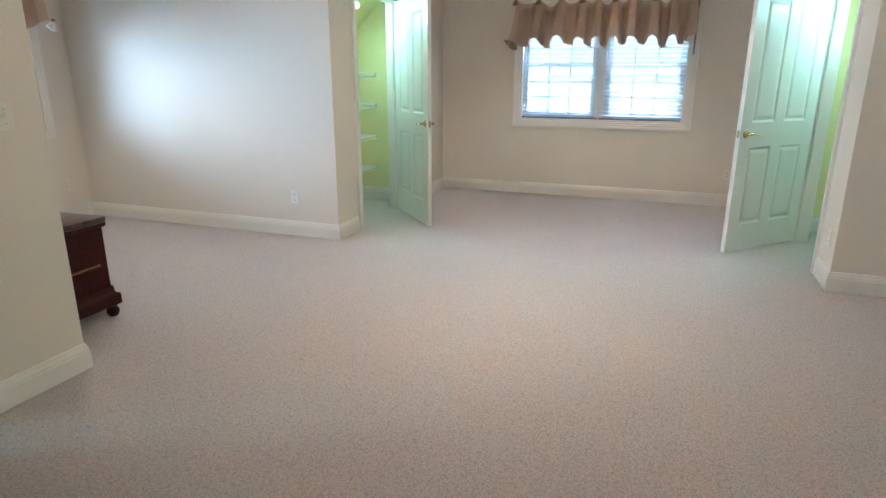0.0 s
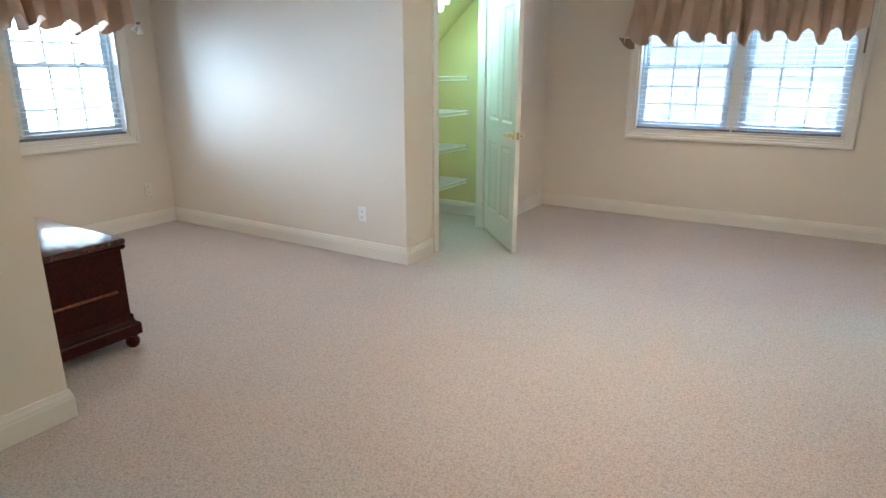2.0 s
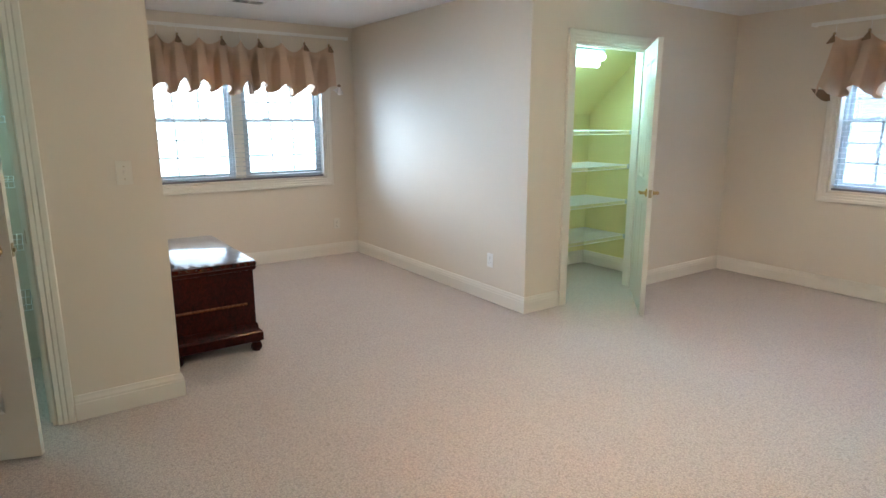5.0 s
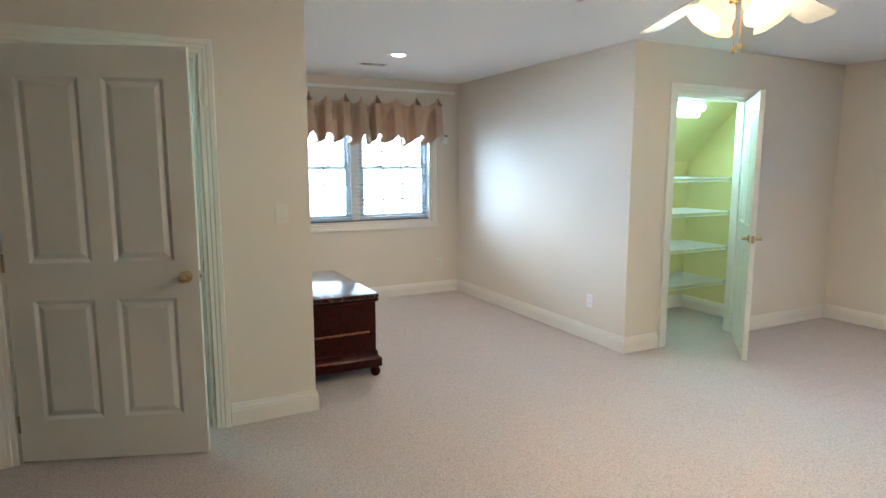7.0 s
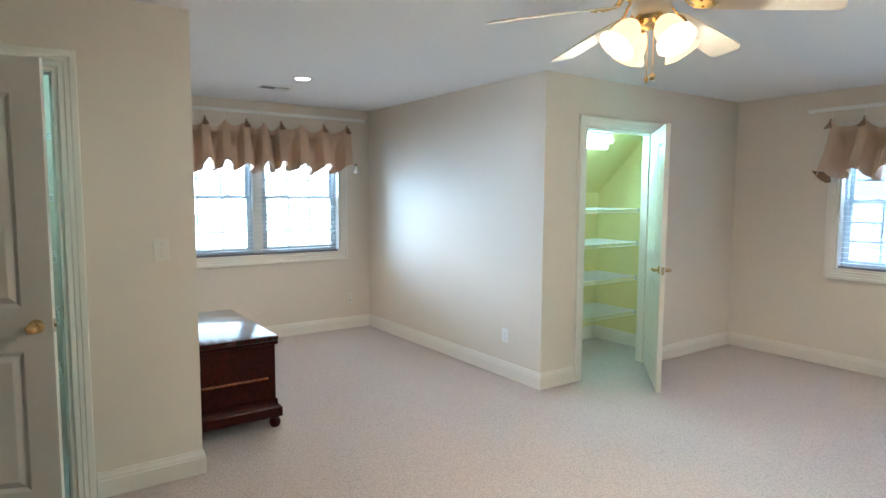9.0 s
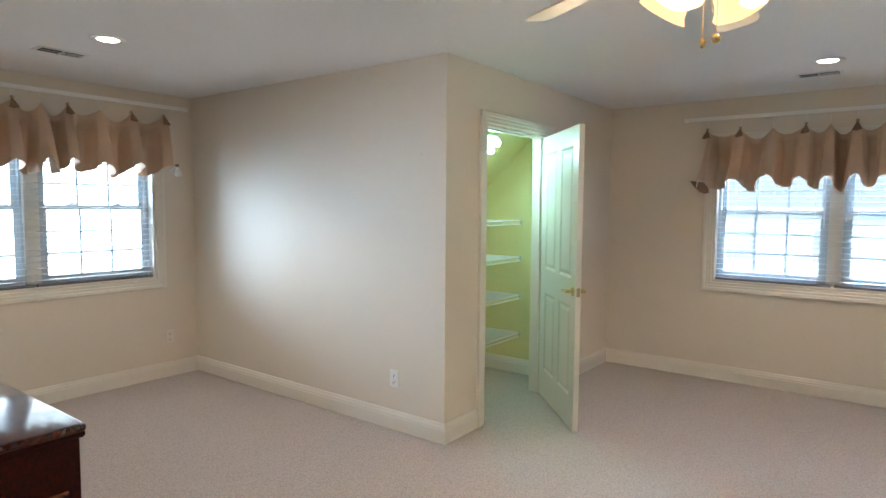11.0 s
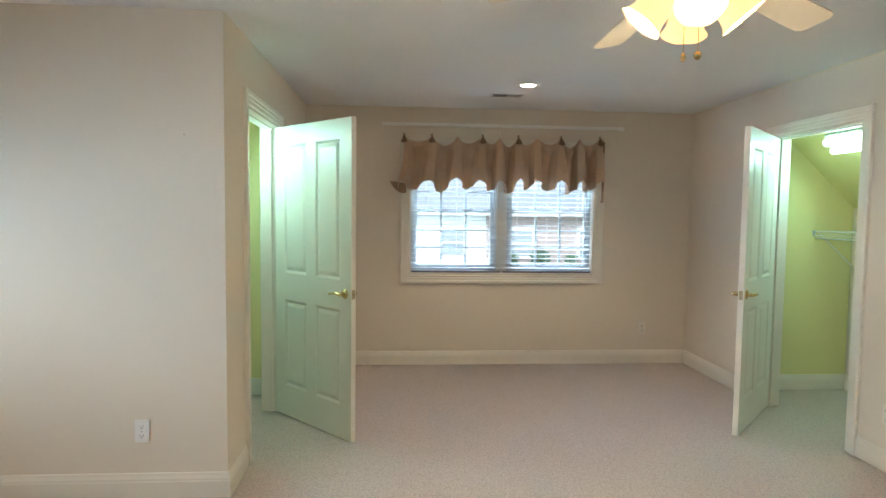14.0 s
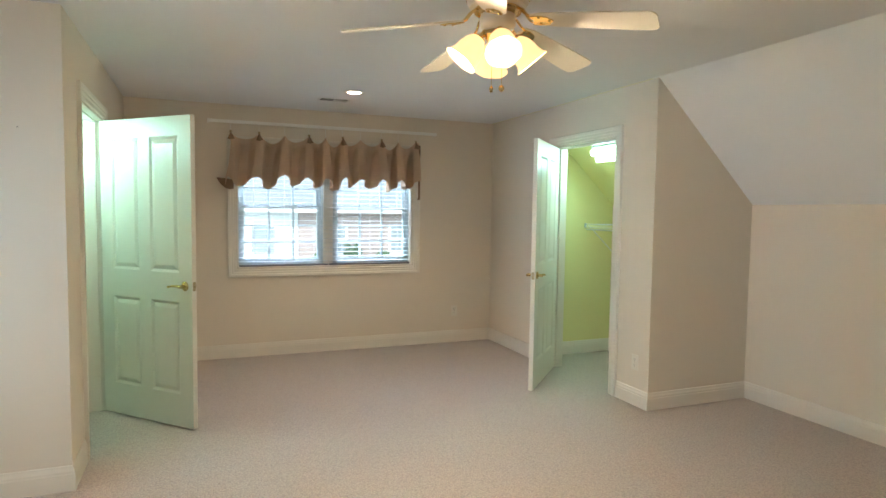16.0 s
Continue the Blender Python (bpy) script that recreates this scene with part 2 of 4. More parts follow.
def add_sweep(bm, path, profile, to, closed=False):
    """Mitred moulding: profile (a, b) runs along path (u, v); a is the offset to the path's left, b the height; to(u, v, b)."""
    k = len(path)
    rings = []
    for i, (u, v) in enumerate(path):
        dirs = []
        if closed or i > 0:
            p = path[i - 1]
            dirs.append(Vector((u - p[0], v - p[1])).normalized())
        if closed or i < k - 1:
            q = path[(i + 1) % k]
            dirs.append(Vector((q[0] - u, q[1] - v)).normalized())
        ns = [Vector((-d.y, d.x)) for d in dirs]
        n = (ns[0] + ns[-1]).normalized()
        n = n / max(0.2, n.dot(ns[0]))
        rings.append([bm.verts.new(to(u + n.x * a, v + n.y * a, b)) for a, b in profile])
    m = len(profile)
    for i in range(k if closed else k - 1):
        r, s = rings[i], rings[(i + 1) % k]
        for j in range(m):
            bm.faces.new((r[j], r[(j + 1) % m], s[(j + 1) % m], s[j]))
    if not closed:
        bm.faces.new(rings[0])
        bm.faces.new(rings[-1])
    return bm


def add_lathe(bm, outline, seg=20, m=Matrix()):
    """A turned body: outline of (radius, height) round the z axis of m."""
    rings = []
    for r, z in outline:
        rings.append([bm.verts.new(m @ Vector((r * math.cos(2 * math.pi * i / seg), r * math.sin(2 * math.pi * i / seg), z))) for i in range(seg)])
    for a, b in zip(rings, rings[1:]):
        for i in range(seg):
            bm.faces.new((a[i], a[(i + 1) % seg], b[(i + 1) % seg], b[i]))
    bm.faces.new(rings[0])
    bm.faces.new(rings[-1])
    return bm


def add_rod(bm, p, q, r, seg=8):
    p, q = Vector(p), Vector(q)
    m = Matrix.Translation(p) @ (q - p).to_track_quat("Z", "Y").to_matrix().to_4x4()
    return add_lathe(bm, [(r, 0), (r, (q - p).length)], seg, m)


def finish(bm, name, mat, smooth=0.0):
    bmesh.ops.recalc_face_normals(bm, faces=bm.faces)
    if smooth:
        for f in bm.faces:
            f.smooth = True
        for e in bm.edges:
            if len(e.link_faces) == 2 and e.calc_face_angle(0.0) > smooth:
                e.smooth = False
    me = bpy.data.meshes.new(name)
    bm.to_mesh(me)
    bm.free()
    me.materials.append(mat)
    return me


def part(name, bm, mat, parent, label="", smooth=0.0, m=None):
    ob = new(name, finish(bm, name, mat, smooth))
    ob.parent = parent
    if m is not None:
        ob.matrix_basis = m
    return tagged(ob, label)


def structure(name, bm, mat, label, category, smooth=0.0):
    return tagged(new(name, finish(bm, name, mat, smooth)), label, category, kind="structure")


def thing(name, label, category, m=None, group="", kind=""):
    ob = new(name)
    ob.empty_display_size = 0.1
    if m is not None:
        ob.matrix_basis = m
    return tagged(ob, label, category, group, kind)


# ---- the rooms: plan in metres ----
H, KNEE = 2.44, 1.54
XE, XK, XW, XWW = 1.685, 2.652, -2.0, -4.812   # alcove faces east and west, knee wall, far west wall
YN, YC, YS, YB = 7.54, 4.90, 2.39, -1.78    # window wall, closet fronts, west bay's south side, back wall
CN = 6.63                                    # closets' north side
SL = (H - KNEE) / (XK - XE)
XKW = -2.97                                  # knee wall of the west closet
D0, D1, DH = 5.35, 6.232, 2.06                # closet doorways
S0, S1 = 0.87, 1.80                         # doorway in the south-west wall
NW0, NW1, WZ0, WZ1 = -1.045, 0.735, 0.872, 2.06
WW0, WW1 = 2.75, 4.53


def wall_x(name, x0, x1, y0, y1, openings, label, top=H):
    """A wall that runs along y, with openings (ya, yb, za, zb)."""
    bm, y = bmesh.new(), y0
    for ya, yb, za, zb in openings:
        add_box(bm, x0, x1, y, ya, 0, top)
        if za > 0:
            add_box(bm, x0, x1, ya, yb, 0, za)
        add_box(bm, x0, x1, ya, yb, zb, top)
        y = yb
    add_box(bm, x0, x1, y, y1, 0, top)
    bmesh.ops.remove_doubles(bm, verts=bm.verts, dist=1e-5)
    return structure(name, bm, WALL, label, "wall")


def wall_y(name, y0, y1, x0, x1, openings, label, top=H):
    bm, x = bmesh.new(), x0
    for xa, xb, za, zb in openings:
        add_box(bm, x, xa, y0, y1, 0, top)
        if za > 0:
            add_box(bm, xa, xb, y0, y1, 0, za)
        add_box(bm, xa, xb, y0, y1, zb, top)
        x = xb
    add_box(bm, x, x1, y0, y1, 0, top)
    bmesh.ops.remove_doubles(bm, verts=bm.verts, dist=1e-5)
    return structure(name, bm, WALL, label, "wall")


structure("floor", box(XWW - 0.2, XK + 0.12, YB - 0.12, YN + 0.2, -0.12, 0), CARPET, "beige looped wall-to-wall carpet", "floor")
structure("ceiling", box(XWW - 0.2, XE, YB - 0.12, YN + 0.2, H, H + 0.12), CEIL, "flat white painted ceiling", "ceiling")
structure("ceiling_slope_east", add_prism(bmesh.new(), [(XE, H), (XK, KNEE), (XK + 0.12, KNEE), (XK + 0.12, KNEE + 0.05), (XE, H + 0.12)], YB - 0.12, YC + 0.06, lambda a, b, c: (a, c, b)), CEIL, "white sloping attic ceiling over the knee wall", "ceiling")
structure("ceiling_slope_closet_east", add_prism(bmesh.new(), [(XE, H), (XK, KNEE), (XK + 0.12, KNEE), (XK + 0.12, KNEE + 0.05), (XE, H + 0.12)], YC + 0.06, YN + 0.2, lambda a, b, c: (a, c, b)), CLOSETPAINT, "pale yellow sloping ceiling inside the closet", "ceiling")
structure("ceiling_slope_closet", add_prism(bmesh.new(), [(XW - 0.12, H - 0.11), (XKW, KNEE), (XKW - 0.12, KNEE), (XKW - 0.12, H - 0.01), (XW - 0.12, H - 0.01)], YC + 0.12, CN, lambda a, b, c: (a, c, b)), CLOSETPAINT, "pale yellow sloping ceiling inside the closet", "ceiling")

wall_y("wall_north", YN, YN + 0.2, XW, XE, [(NW0, NW1, WZ0, WZ1)], "cream painted wall with a wide double window")
wall_x("wall_west", XWW - 0.2, XWW, YS, YC, [(WW0, WW1, WZ0, WZ1)], "cream painted bay wall with a wide double window")
wall_x("wall_closet_west", XW - 0.12, XW, YC, YN + 0.2, [(D0, D1, 0, DH)], "cream painted wall with a closet doorway")
wall_y("wall_bay_north", YC, YC + 0.12, XWW - 0.2, XW - 0.12, [], "cream painted wall with an outlet")
wall_y("wall_bay_south", YS - 0.12, YS, XWW - 0.2, XW - 0.12, [], "cream painted side wall of the window bay")
wall_x("wall_south_west", XW - 0.12, XW, YB, YS, [(S0, S1, 0, 2.08)], "cream painted wall with a doorway and a light switch")
wall_x("wall_closet_east", XE, XE + 0.12, YC, YN + 0.2, [(D0, D1, 0, DH)], "cream painted wall with a closet doorway", top=H - 0.004)
wall_x("wall_knee_east", XK, XK + 0.12, YB, CN + 0.12, [], "cream painted low knee wall under the sloping ceiling", top=KNEE)
wall_y("wall_back", YB - 0.12, YB, XW - 0.12, XK + 0.12, [], "plain cream wall behind the entry")
gable = [(XE + 0.12, 0), (XK, 0), (XK, KNEE), (XE + 0.12, H - 0.12 * SL)]
structure("wall_closet_front", add_prism(bmesh.new(), gable, YC, YC + 0.12, lambda a, b, c: (a, c, b)), WALL, "cream end wall cut by the sloping ceiling", "wall")
structure("wall_closet_rear", add_prism(bmesh.new(), gable, CN, CN + 0.12, lambda a, b, c: (a, c, b)), CLOSETPAINT, "pale yellow closet wall cut by the sloping ceiling", "wall")
structure("wall_knee_closet", box(XKW - 0.12, XKW, YC + 0.12, CN + 0.12, 0, KNEE), CLOSETPAINT, "pale yellow low knee wall behind the closet shelves", "wall")
structure("wall_closet_end", box(XKW - 0.12, XW - 0.12, CN, CN + 0.12, 0, H), CLOSETPAINT, "pale yellow end wall of the shelf closet", "wall")
structure("wall_linen_rear", box(-3.22, -3.1, 0.3, YS - 0.12, 0, H), WALL, "cream rear wall of the linen closet", "wall")
structure("wall_linen_side", box(-3.1, XW - 0.12, 0.3, 0.42, 0, H), WALL, "cream side wall of the linen closet", "wall")

# baseboards
BASE = [(0, 0.002), (0.016, 0.002), (0.016, 0.088), (0.0135, 0.094), (0.0135, 0.104), (0.009, 0.116), (0.006, 0.13), (0, 0.133)]
for run in (
    [(XK, YB), (XK, YC), (XE, YC), (XE, D0 - 0.09)],
    [(XE, D1 + 0.09), (XE, YN), (XW, YN), (XW, D1 + 0.09)],
    [(XW, D0 - 0.09), (XW, YC), (XWW, YC), (XWW, YS), (XW, YS), (XW, S1 + 0.09)],
    [(XW, S0 - 0.09), (XW, YB), (XK, YB)],
    [(XW - 0.12, D1 + 0.03), (XW - 0.12, CN), (XKW, CN), (XKW, YC + 0.12), (XW - 0.12, YC + 0.12), (XW - 0.12, D0 - 0.03)],
    [(XE + 0.12, D0 - 0.03), (XE + 0.12, YC + 0.12), (XK, YC + 0.12), (XK, CN), (XE + 0.12, CN), (XE + 0.12, D1 + 0.03)],
):
    structure("baseboard", add_sweep(bmesh.new(), run, BASE, lambda u, v, b: (u, v, b)), TRIM, "tall cream moulded baseboard along the wall", "baseboard")

# ---- doors ----
CASING = [(0.006, 0), (0.006, 0.010), (0.012, 0.014), (0.030, 0.014), (0.036, 0.018), (0.052, 0.018), (0.058, 0.022), (0.080, 0.024), (0.086, 0.020), (0.086, 0)]


def doorway(name, xw, side, y0, y1, label, latch_far=False, DH=DH):
    """Lining, stops and casing of an opening in a wall that runs along y; side: +1 if the room lies east of the face xw."""
    frame_ob = thing(name, label, "door frame", kind="structure")
    back = xw - side * 0.12
    lo, hi = min(xw, back) - 0.002, max(xw, back) + 0.002
    for a, b, zt in ((y0, y0 + 0.012, DH), (y1 - 0.012, y1, DH)):
        part("jamb", box(lo, hi, a, b, 0.002, zt), TRIM, frame_ob)
    part("head_jamb", box(lo, hi, y0 + 0.012, y1 - 0.012, DH - 0.012, DH), TRIM, frame_ob)
    sx = xw - side * 0.06
    bm = bmesh.new()
    add_box(bm, sx - 0.016, sx + 0.016, y0 + 0.012, y0 + 0.023, 0.002, DH - 0.012)
    add_box(bm, sx - 0.016, sx + 0.016, y1 - 0.023, y1 - 0.012, 0.002, DH - 0.012)
    add_box(bm, sx - 0.016, sx + 0.016, y0 + 0.023, y1 - 0.023, DH - 0.023, DH - 0.012)
    part("door_stop", bm, TRIM, frame_ob)
    path = [(y0, 0.002), (y0, DH), (y1, DH), (y1, 0.002)]
    part("casing", add_sweep(bmesh.new(), path, CASING, lambda u, v, b: (xw + side * b, u, v)), TRIM, frame_ob, "stepped cream door casing")
    part("casing", add_sweep(bmesh.new(), path, CASING, lambda u, v, b: (back - side * b, u, v)), TRIM, frame_ob)
    zl = 0.95
    ys = y1 - 0.012 if latch_far else y0 + 0.012
    o = -1 if latch_far else 1
    a, c = sorted((ys, ys + o * 0.002))
    part("strike_plate", box(min(xw, xw - side * 0.045), max(xw - side * 0.004, xw - side * 0.045), a, c, zl - 0.03, zl + 0.03), NICKEL, frame_ob, "aged brass strike plate")
    return frame_ob


def panel_rects(w):
    s, c = 0.112, 0.10
    pw = (w - 2 * s - c) / 2
    cols = ((s, s + pw), (s + pw + c, w - s))
    return [(a, b, z0, z1) for z0, z1 in ((0.215, 0.83), (1.015, 1.905)) for a, b in cols]


def door_leaf(name, w, m, hand, style, label, HT=2.03):
    """Four-panel leaf. Local x runs from the hinge to the latch edge, y is the thickness, z up from the bottom; hand: the side of the knuckles."""
    T = 0.035
    d = thing(name, label, "door", m, kind="structure")
    rects = panel_rects(w)
    xs = sorted({0.0, w, *(r[0] for r in rects), *(r[1] for r in rects)})
    zs = sorted({0.0, HT, *(r[2] for r in rects), *(r[3] for r in rects)})
    bm = bmesh.new()
    for xa, xb in zip(xs, xs[1:]):
        for za, zb in zip(zs, zs[1:]):
            if not any(r[0] <= xa and xb <= r[1] and r[2] <= za and zb <= r[3] for r in rects):
                add_box(bm, xa, xb, 0, T, za, zb)
    bmesh.ops.remove_doubles(bm, verts=bm.verts, dist=1e-5)
    inner = [f for f in bm.faces if sum(1 for g in bm.faces if g is not f and set(g.verts) == set(f.verts))]
    bmesh.ops.delete(bm, geom=inner, context="FACES_ONLY")
    part("leaf_frame", bm, DOOR, d)
    for xa, xb, za, zb in rects:
        bm = bmesh.new()
        for face, out in ((0.0, 1), (T, -1)):
            rings = []
            for inset, dep in ((0.0, 0.0), (0.003, 0.0006), (0.018, 0.0084), (0.022, 0.0088), (0.046, 0.0016), (0.050, 0.0012)):
                y = face + out * dep
                rings.append([bm.verts.new(p) for p in ((xa + inset, y, za + inset), (xb - inset, y, za + inset), (xb - inset, y, zb - inset), (xa + inset, y, zb - inset))])
            for r, s in zip(rings, rings[1:]):
                for i in range(4):
                    bm.faces.new((r[i], r[(i + 1) % 4], s[(i + 1) % 4], s[i]))
            bm.faces.new(rings[-1])
        part("panel", bm, DOOR, d)
    zk, xk = 0.935, w - 0.062
    for y, o in ((0.0, -1), (T, 1)):
        mm = Matrix.Translation((xk, y, zk)) @ Euler((radians(-90 * o), 0, 0)).to_matrix().to_4x4()
        bm = add_lathe(bmesh.new(), [(0.031, 0.0), (0.031, 0.004), (0.026, 0.009), (0.013, 0.012), (0.0115, 0.034), (0.013, 0.038)], 20, mm)
        rose = part("rose", bm, BRASS, d, "round brass handle rose", smooth=0.7)
        bm = bmesh.new()
        if style == "lever":
            pts = [(xk + 0.004, y + o * 0.042, zk), (xk - 0.03, y + o * 0.046, zk + 0.004), (xk - 0.07, y + o * 0.046, zk + 0.001), (xk - 0.105, y + o * 0.042, zk - 0.006)]
            for p, q, r in zip(pts, pts[1:], (0.0095, 0.008, 0.007)):
                add_rod(bm, p, q, r, 10)
            for p, r in zip(pts, (0.012, 0.0088, 0.0076, 0.0085)):
                bmesh.ops.create_uvsphere(bm, u_segments=10, v_segments=6, radius=r, matrix=Matrix.Translation(p))
            part("lever", bm, BRASS, d, "curved brass lever handle", smooth=0.8)
        else:
            add_lathe(bm, [(0.010, 0.034), (0.018, 0.041), (0.0235, 0.052), (0.0225, 0.062), (0.015, 0.069), (0.004, 0.071)], 20, mm)
            part("knob", bm, BRASS, d, "round polished brass knob", smooth=0.8)
    part("latch_plate", box(w - 0.001, w + 0.0016, 0.006, T - 0.006, zk - 0.029, zk + 0.029), NICKEL, d)
    part("latch_bolt", box(w + 0.0016, w + 0.011, 0.011, T - 0.011, zk - 0.008, zk + 0.008), NICKEL, d)
    for z in (0.20, 1.02, 1.82):
        yk = T + 0.004 if hand > 0 else -0.004
        bm = add_rod(bmesh.new(), (-0.004, yk, z - 0.045), (-0.004, yk, z + 0.045), 0.006, 10)
        add_box(bm, -0.0024, -0.0004, 0.004, T - 0.004, z - 0.044, z + 0.044)
        part("hinge", bm, NICKEL, d, "aged brass butt hinge")
    return d


doorway("door_frame_1", XW, 1, D0, D1, "cream moulded frame of the shelf closet doorway")
doorway("door_frame_2", XE, -1, D0, D1, "cream moulded frame of the hanging closet doorway")
doorway("door_frame_3", XW, 1, S0, S1, "cream moulded frame of the linen closet doorway", latch_far=True, DH=2.08)


def hinged(x, y, tip, z=0.014):
    """Pose of a leaf hinged at (x, y) whose latch edge points at tip."""
    return pose(x, y, z, 0, 0, math.degrees(math.atan2(tip[1] - y, tip[0] - x)))


door_leaf("door_1", 0.857, hinged(XW + 0.012, D1 - 0.016, (-1.402, 5.588)) @ pose(0, -0.035, 0), 1, "lever", "white four-panel closet door standing half open")
door_leaf("door_2", 0.857, hinged(XE - 0.012, D1 - 0.016, (1.048, 5.567)), -1, "lever", "white four-panel closet door standing half open")
door_leaf("door_3", 0.90, hinged(XW + 0.012, S0 + 0.016, (-1.68, 1.745)), -1, "knob", "white four-panel linen closet door standing ajar", HT=2.052)

# ---- windows: built facing -y round their own middle, then turned into place ----
WIN_W, WIN_H = NW1 - NW0, WZ1 - WZ0


def add_frame(bm, x0, x1, z0, z1, t, y0, y1, bottom=None):
    b = bottom or t
    add_box(bm, x0, x0 + t, y0, y1, z0, z1)
    add_box(bm, x1 - t, x1, y0, y1, z0, z1)
    add_box(bm, x0 + t, x1 - t, y0, y1, z0, z0 + b)
    add_box(bm, x0 + t, x1 - t, y0, y1, z1 - t, z1)
    return bm


PANE_MESH = {}


def window(name, m, label, bar=0.011):
    """Two double-hung units with three by three lights in each sash. Local x along the wall, y outwards, z from the sill."""
    w = thing(name, label, "window", m, kind="structure")
    hw = WIN_W / 2
    CAS = [(a, b) for a, b in CASING]
    path = [(-hw, 0), (-hw, WIN_H), (hw, WIN_H), (hw, 0)]
    part("casing", add_sweep(bmesh.new(), path, CAS, lambda u, v, b: (u, -b, v), closed=True), TRIM, w, "stepped cream window casing")
    bm = bmesh.new()
    add_box(bm, -hw, -hw + 0.014, -0.004, 0.13, 0.014, WIN_H - 0.014)
    add_box(bm, hw - 0.014, hw, -0.004, 0.13, 0.014, WIN_H - 0.014)
    add_box(bm, -hw, hw, -0.004, 0.13, WIN_H - 0.014, WIN_H)
    part("jamb_lining", bm, TRIM, w)
    part("sill", box(-hw, hw, -0.004, 0.16, 0, 0.014), TRIM, w)
    part("mullion", box(-0.05, 0.05, 0.055, 0.165, 0.014, WIN_H - 0.014, bevel=0.003), TRIM, w, "white post between the two units")
    for x0, x1 in ((-hw + 0.014, -0.05), (0.05, hw - 0.014)):
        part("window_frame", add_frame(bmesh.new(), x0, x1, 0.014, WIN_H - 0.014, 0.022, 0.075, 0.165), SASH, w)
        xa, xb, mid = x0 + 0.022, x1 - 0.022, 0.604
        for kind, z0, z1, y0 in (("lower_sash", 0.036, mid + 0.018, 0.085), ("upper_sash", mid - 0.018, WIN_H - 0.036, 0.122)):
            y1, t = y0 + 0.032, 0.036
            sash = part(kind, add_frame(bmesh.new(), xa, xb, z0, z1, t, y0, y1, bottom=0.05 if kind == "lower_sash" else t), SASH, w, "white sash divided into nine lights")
            zb = z0 + (0.05 if kind == "lower_sash" else t)
            px, pz = (xb - xa - 2 * t) / 3, (z1 - t - zb) / 3
            bm = bmesh.new()
            for i in (1, 2):
                add_box(bm, xa + t + i * px - bar, xa + t + i * px + bar, y0 + 0.007, y1 - 0.007, zb, z1 - t)
                for j in range(3):
                    a = xa + t + j * px + (bar if j else 0)
                    b = xa + t + (j + 1) * px - (bar if j < 2 else 0)
                    add_box(bm, a, b, y0 + 0.008, y1 - 0.008, zb + i * pz - bar, zb + i * pz + bar)
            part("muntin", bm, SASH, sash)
            key = (round(px, 4), round(pz, 4))
            if key not in PANE_MESH:
                PANE_MESH[key] = finish(box(-px / 2 + 0.001, px / 2 - 0.001, -0.002, 0.002, -pz / 2 + 0.001, pz / 2 - 0.001), "pane", GLASS)
            for i in range(3):
                for j in range(3):
                    p = new("pane", PANE_MESH[key])
                    p.parent = sash
                    p.location = (xa + t + (i + 0.5) * px, (y0 + y1) / 2, zb + (j + 0.5) * pz)
                    p.visible_shadow = False
            if kind == "lower_sash":
                for fx in (0.28, 0.72):
                    lx = xa + (xb - xa) * fx
                    bm = box(lx - 0.03, lx + 0.03, y0 + 0.002, y1 - 0.004, z1, z1 + 0.008, bevel=0.002)
                    add_lathe(bm, [(0.013, 0.0), (0.013, 0.010), (0.009, 0.013)], 12, Matrix.Translation((lx, y0 + 0.016, z1 + 0.006)))
                    add_box(bm, lx - 0.006, lx + 0.03, y0 + 0.008, y0 + 0.020, z1 + 0.010, z1 + 0.018, bevel=0.002)
                    part("sash_lock", bm, SASH, sash)
    return w


def blind(name, m, x0, x1, label, sag):
    """Two-inch blind let down to the sill with its slats level."""
    b = thing(name, label, "window blind", m, "white blinds at the windows")
    part("headrail", box(x0, x1, 0.004, 0.056, WIN_H - 0.062, WIN_H - 0.016, bevel=0.003), BLIND, b)
    z0, z1, n = 0.062, WIN_H - 0.085, 24
    mesh = None
    wdt = 0.046
    for i in range(n):
        if mesh is None:
            bm = bmesh.new()
            sec = [(-wdt / 2 + wdt * k / 6, 0.0014 * (1 - (2 * k / 6 - 1) ** 2)) for k in range(7)]
            sec = sec + [(y, z - 0.0012) for y, z in reversed(sec)]
            add_prism(bm, sec, x0 + 0.004, x1 - 0.004, lambda a, bb, c: (c, a, bb))
            mesh = finish(bm, "slat", BLIND)
        s = new("slat", mesh)
        s.parent = b
        s.matrix_basis = pose(0, 0.03, z0 + (z1 - z0) * i / (n - 1), random.uniform(-0.5, 0.5) + sag, random.uniform(-0.12, 0.12), 0)
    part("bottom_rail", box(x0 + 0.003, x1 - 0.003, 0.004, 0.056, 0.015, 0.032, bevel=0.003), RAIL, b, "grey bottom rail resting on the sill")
    for fx in (0.16, 0.5, 0.84):
        bm = bmesh.new()
        x = x0 + (x1 - x0) * fx
        for y in (0.006, 0.054):
            add_rod(bm, (x, y, 0.03), (x, y, WIN_H - 0.05), 0.0011, 5)
        part("ladder_cord", bm, BLIND, b)
    part("tilt_wand", add_rod(bmesh.new(), (x1 - 0.07, -0.002, WIN_H - 0.70), (x1 - 0.07, -0.002, WIN_H - 0.06), 0.004, 6), BLIND, b)
    bm = bmesh.new()
    add_rod(bm, (x0 + 0.06, -0.001, WIN_H - 0.62), (x0 + 0.06, -0.001, WIN_H - 0.06), 0.0013, 5)
    add_lathe(bm, [(0.003, 0), (0.007, 0.006), (0.006, 0.026), (0.002, 0.034)], 10, Matrix.Translation((x0 + 0.06, -0.001, WIN_H - 0.65)))
    part("pull_cord", bm, BLIND, b)
    return b


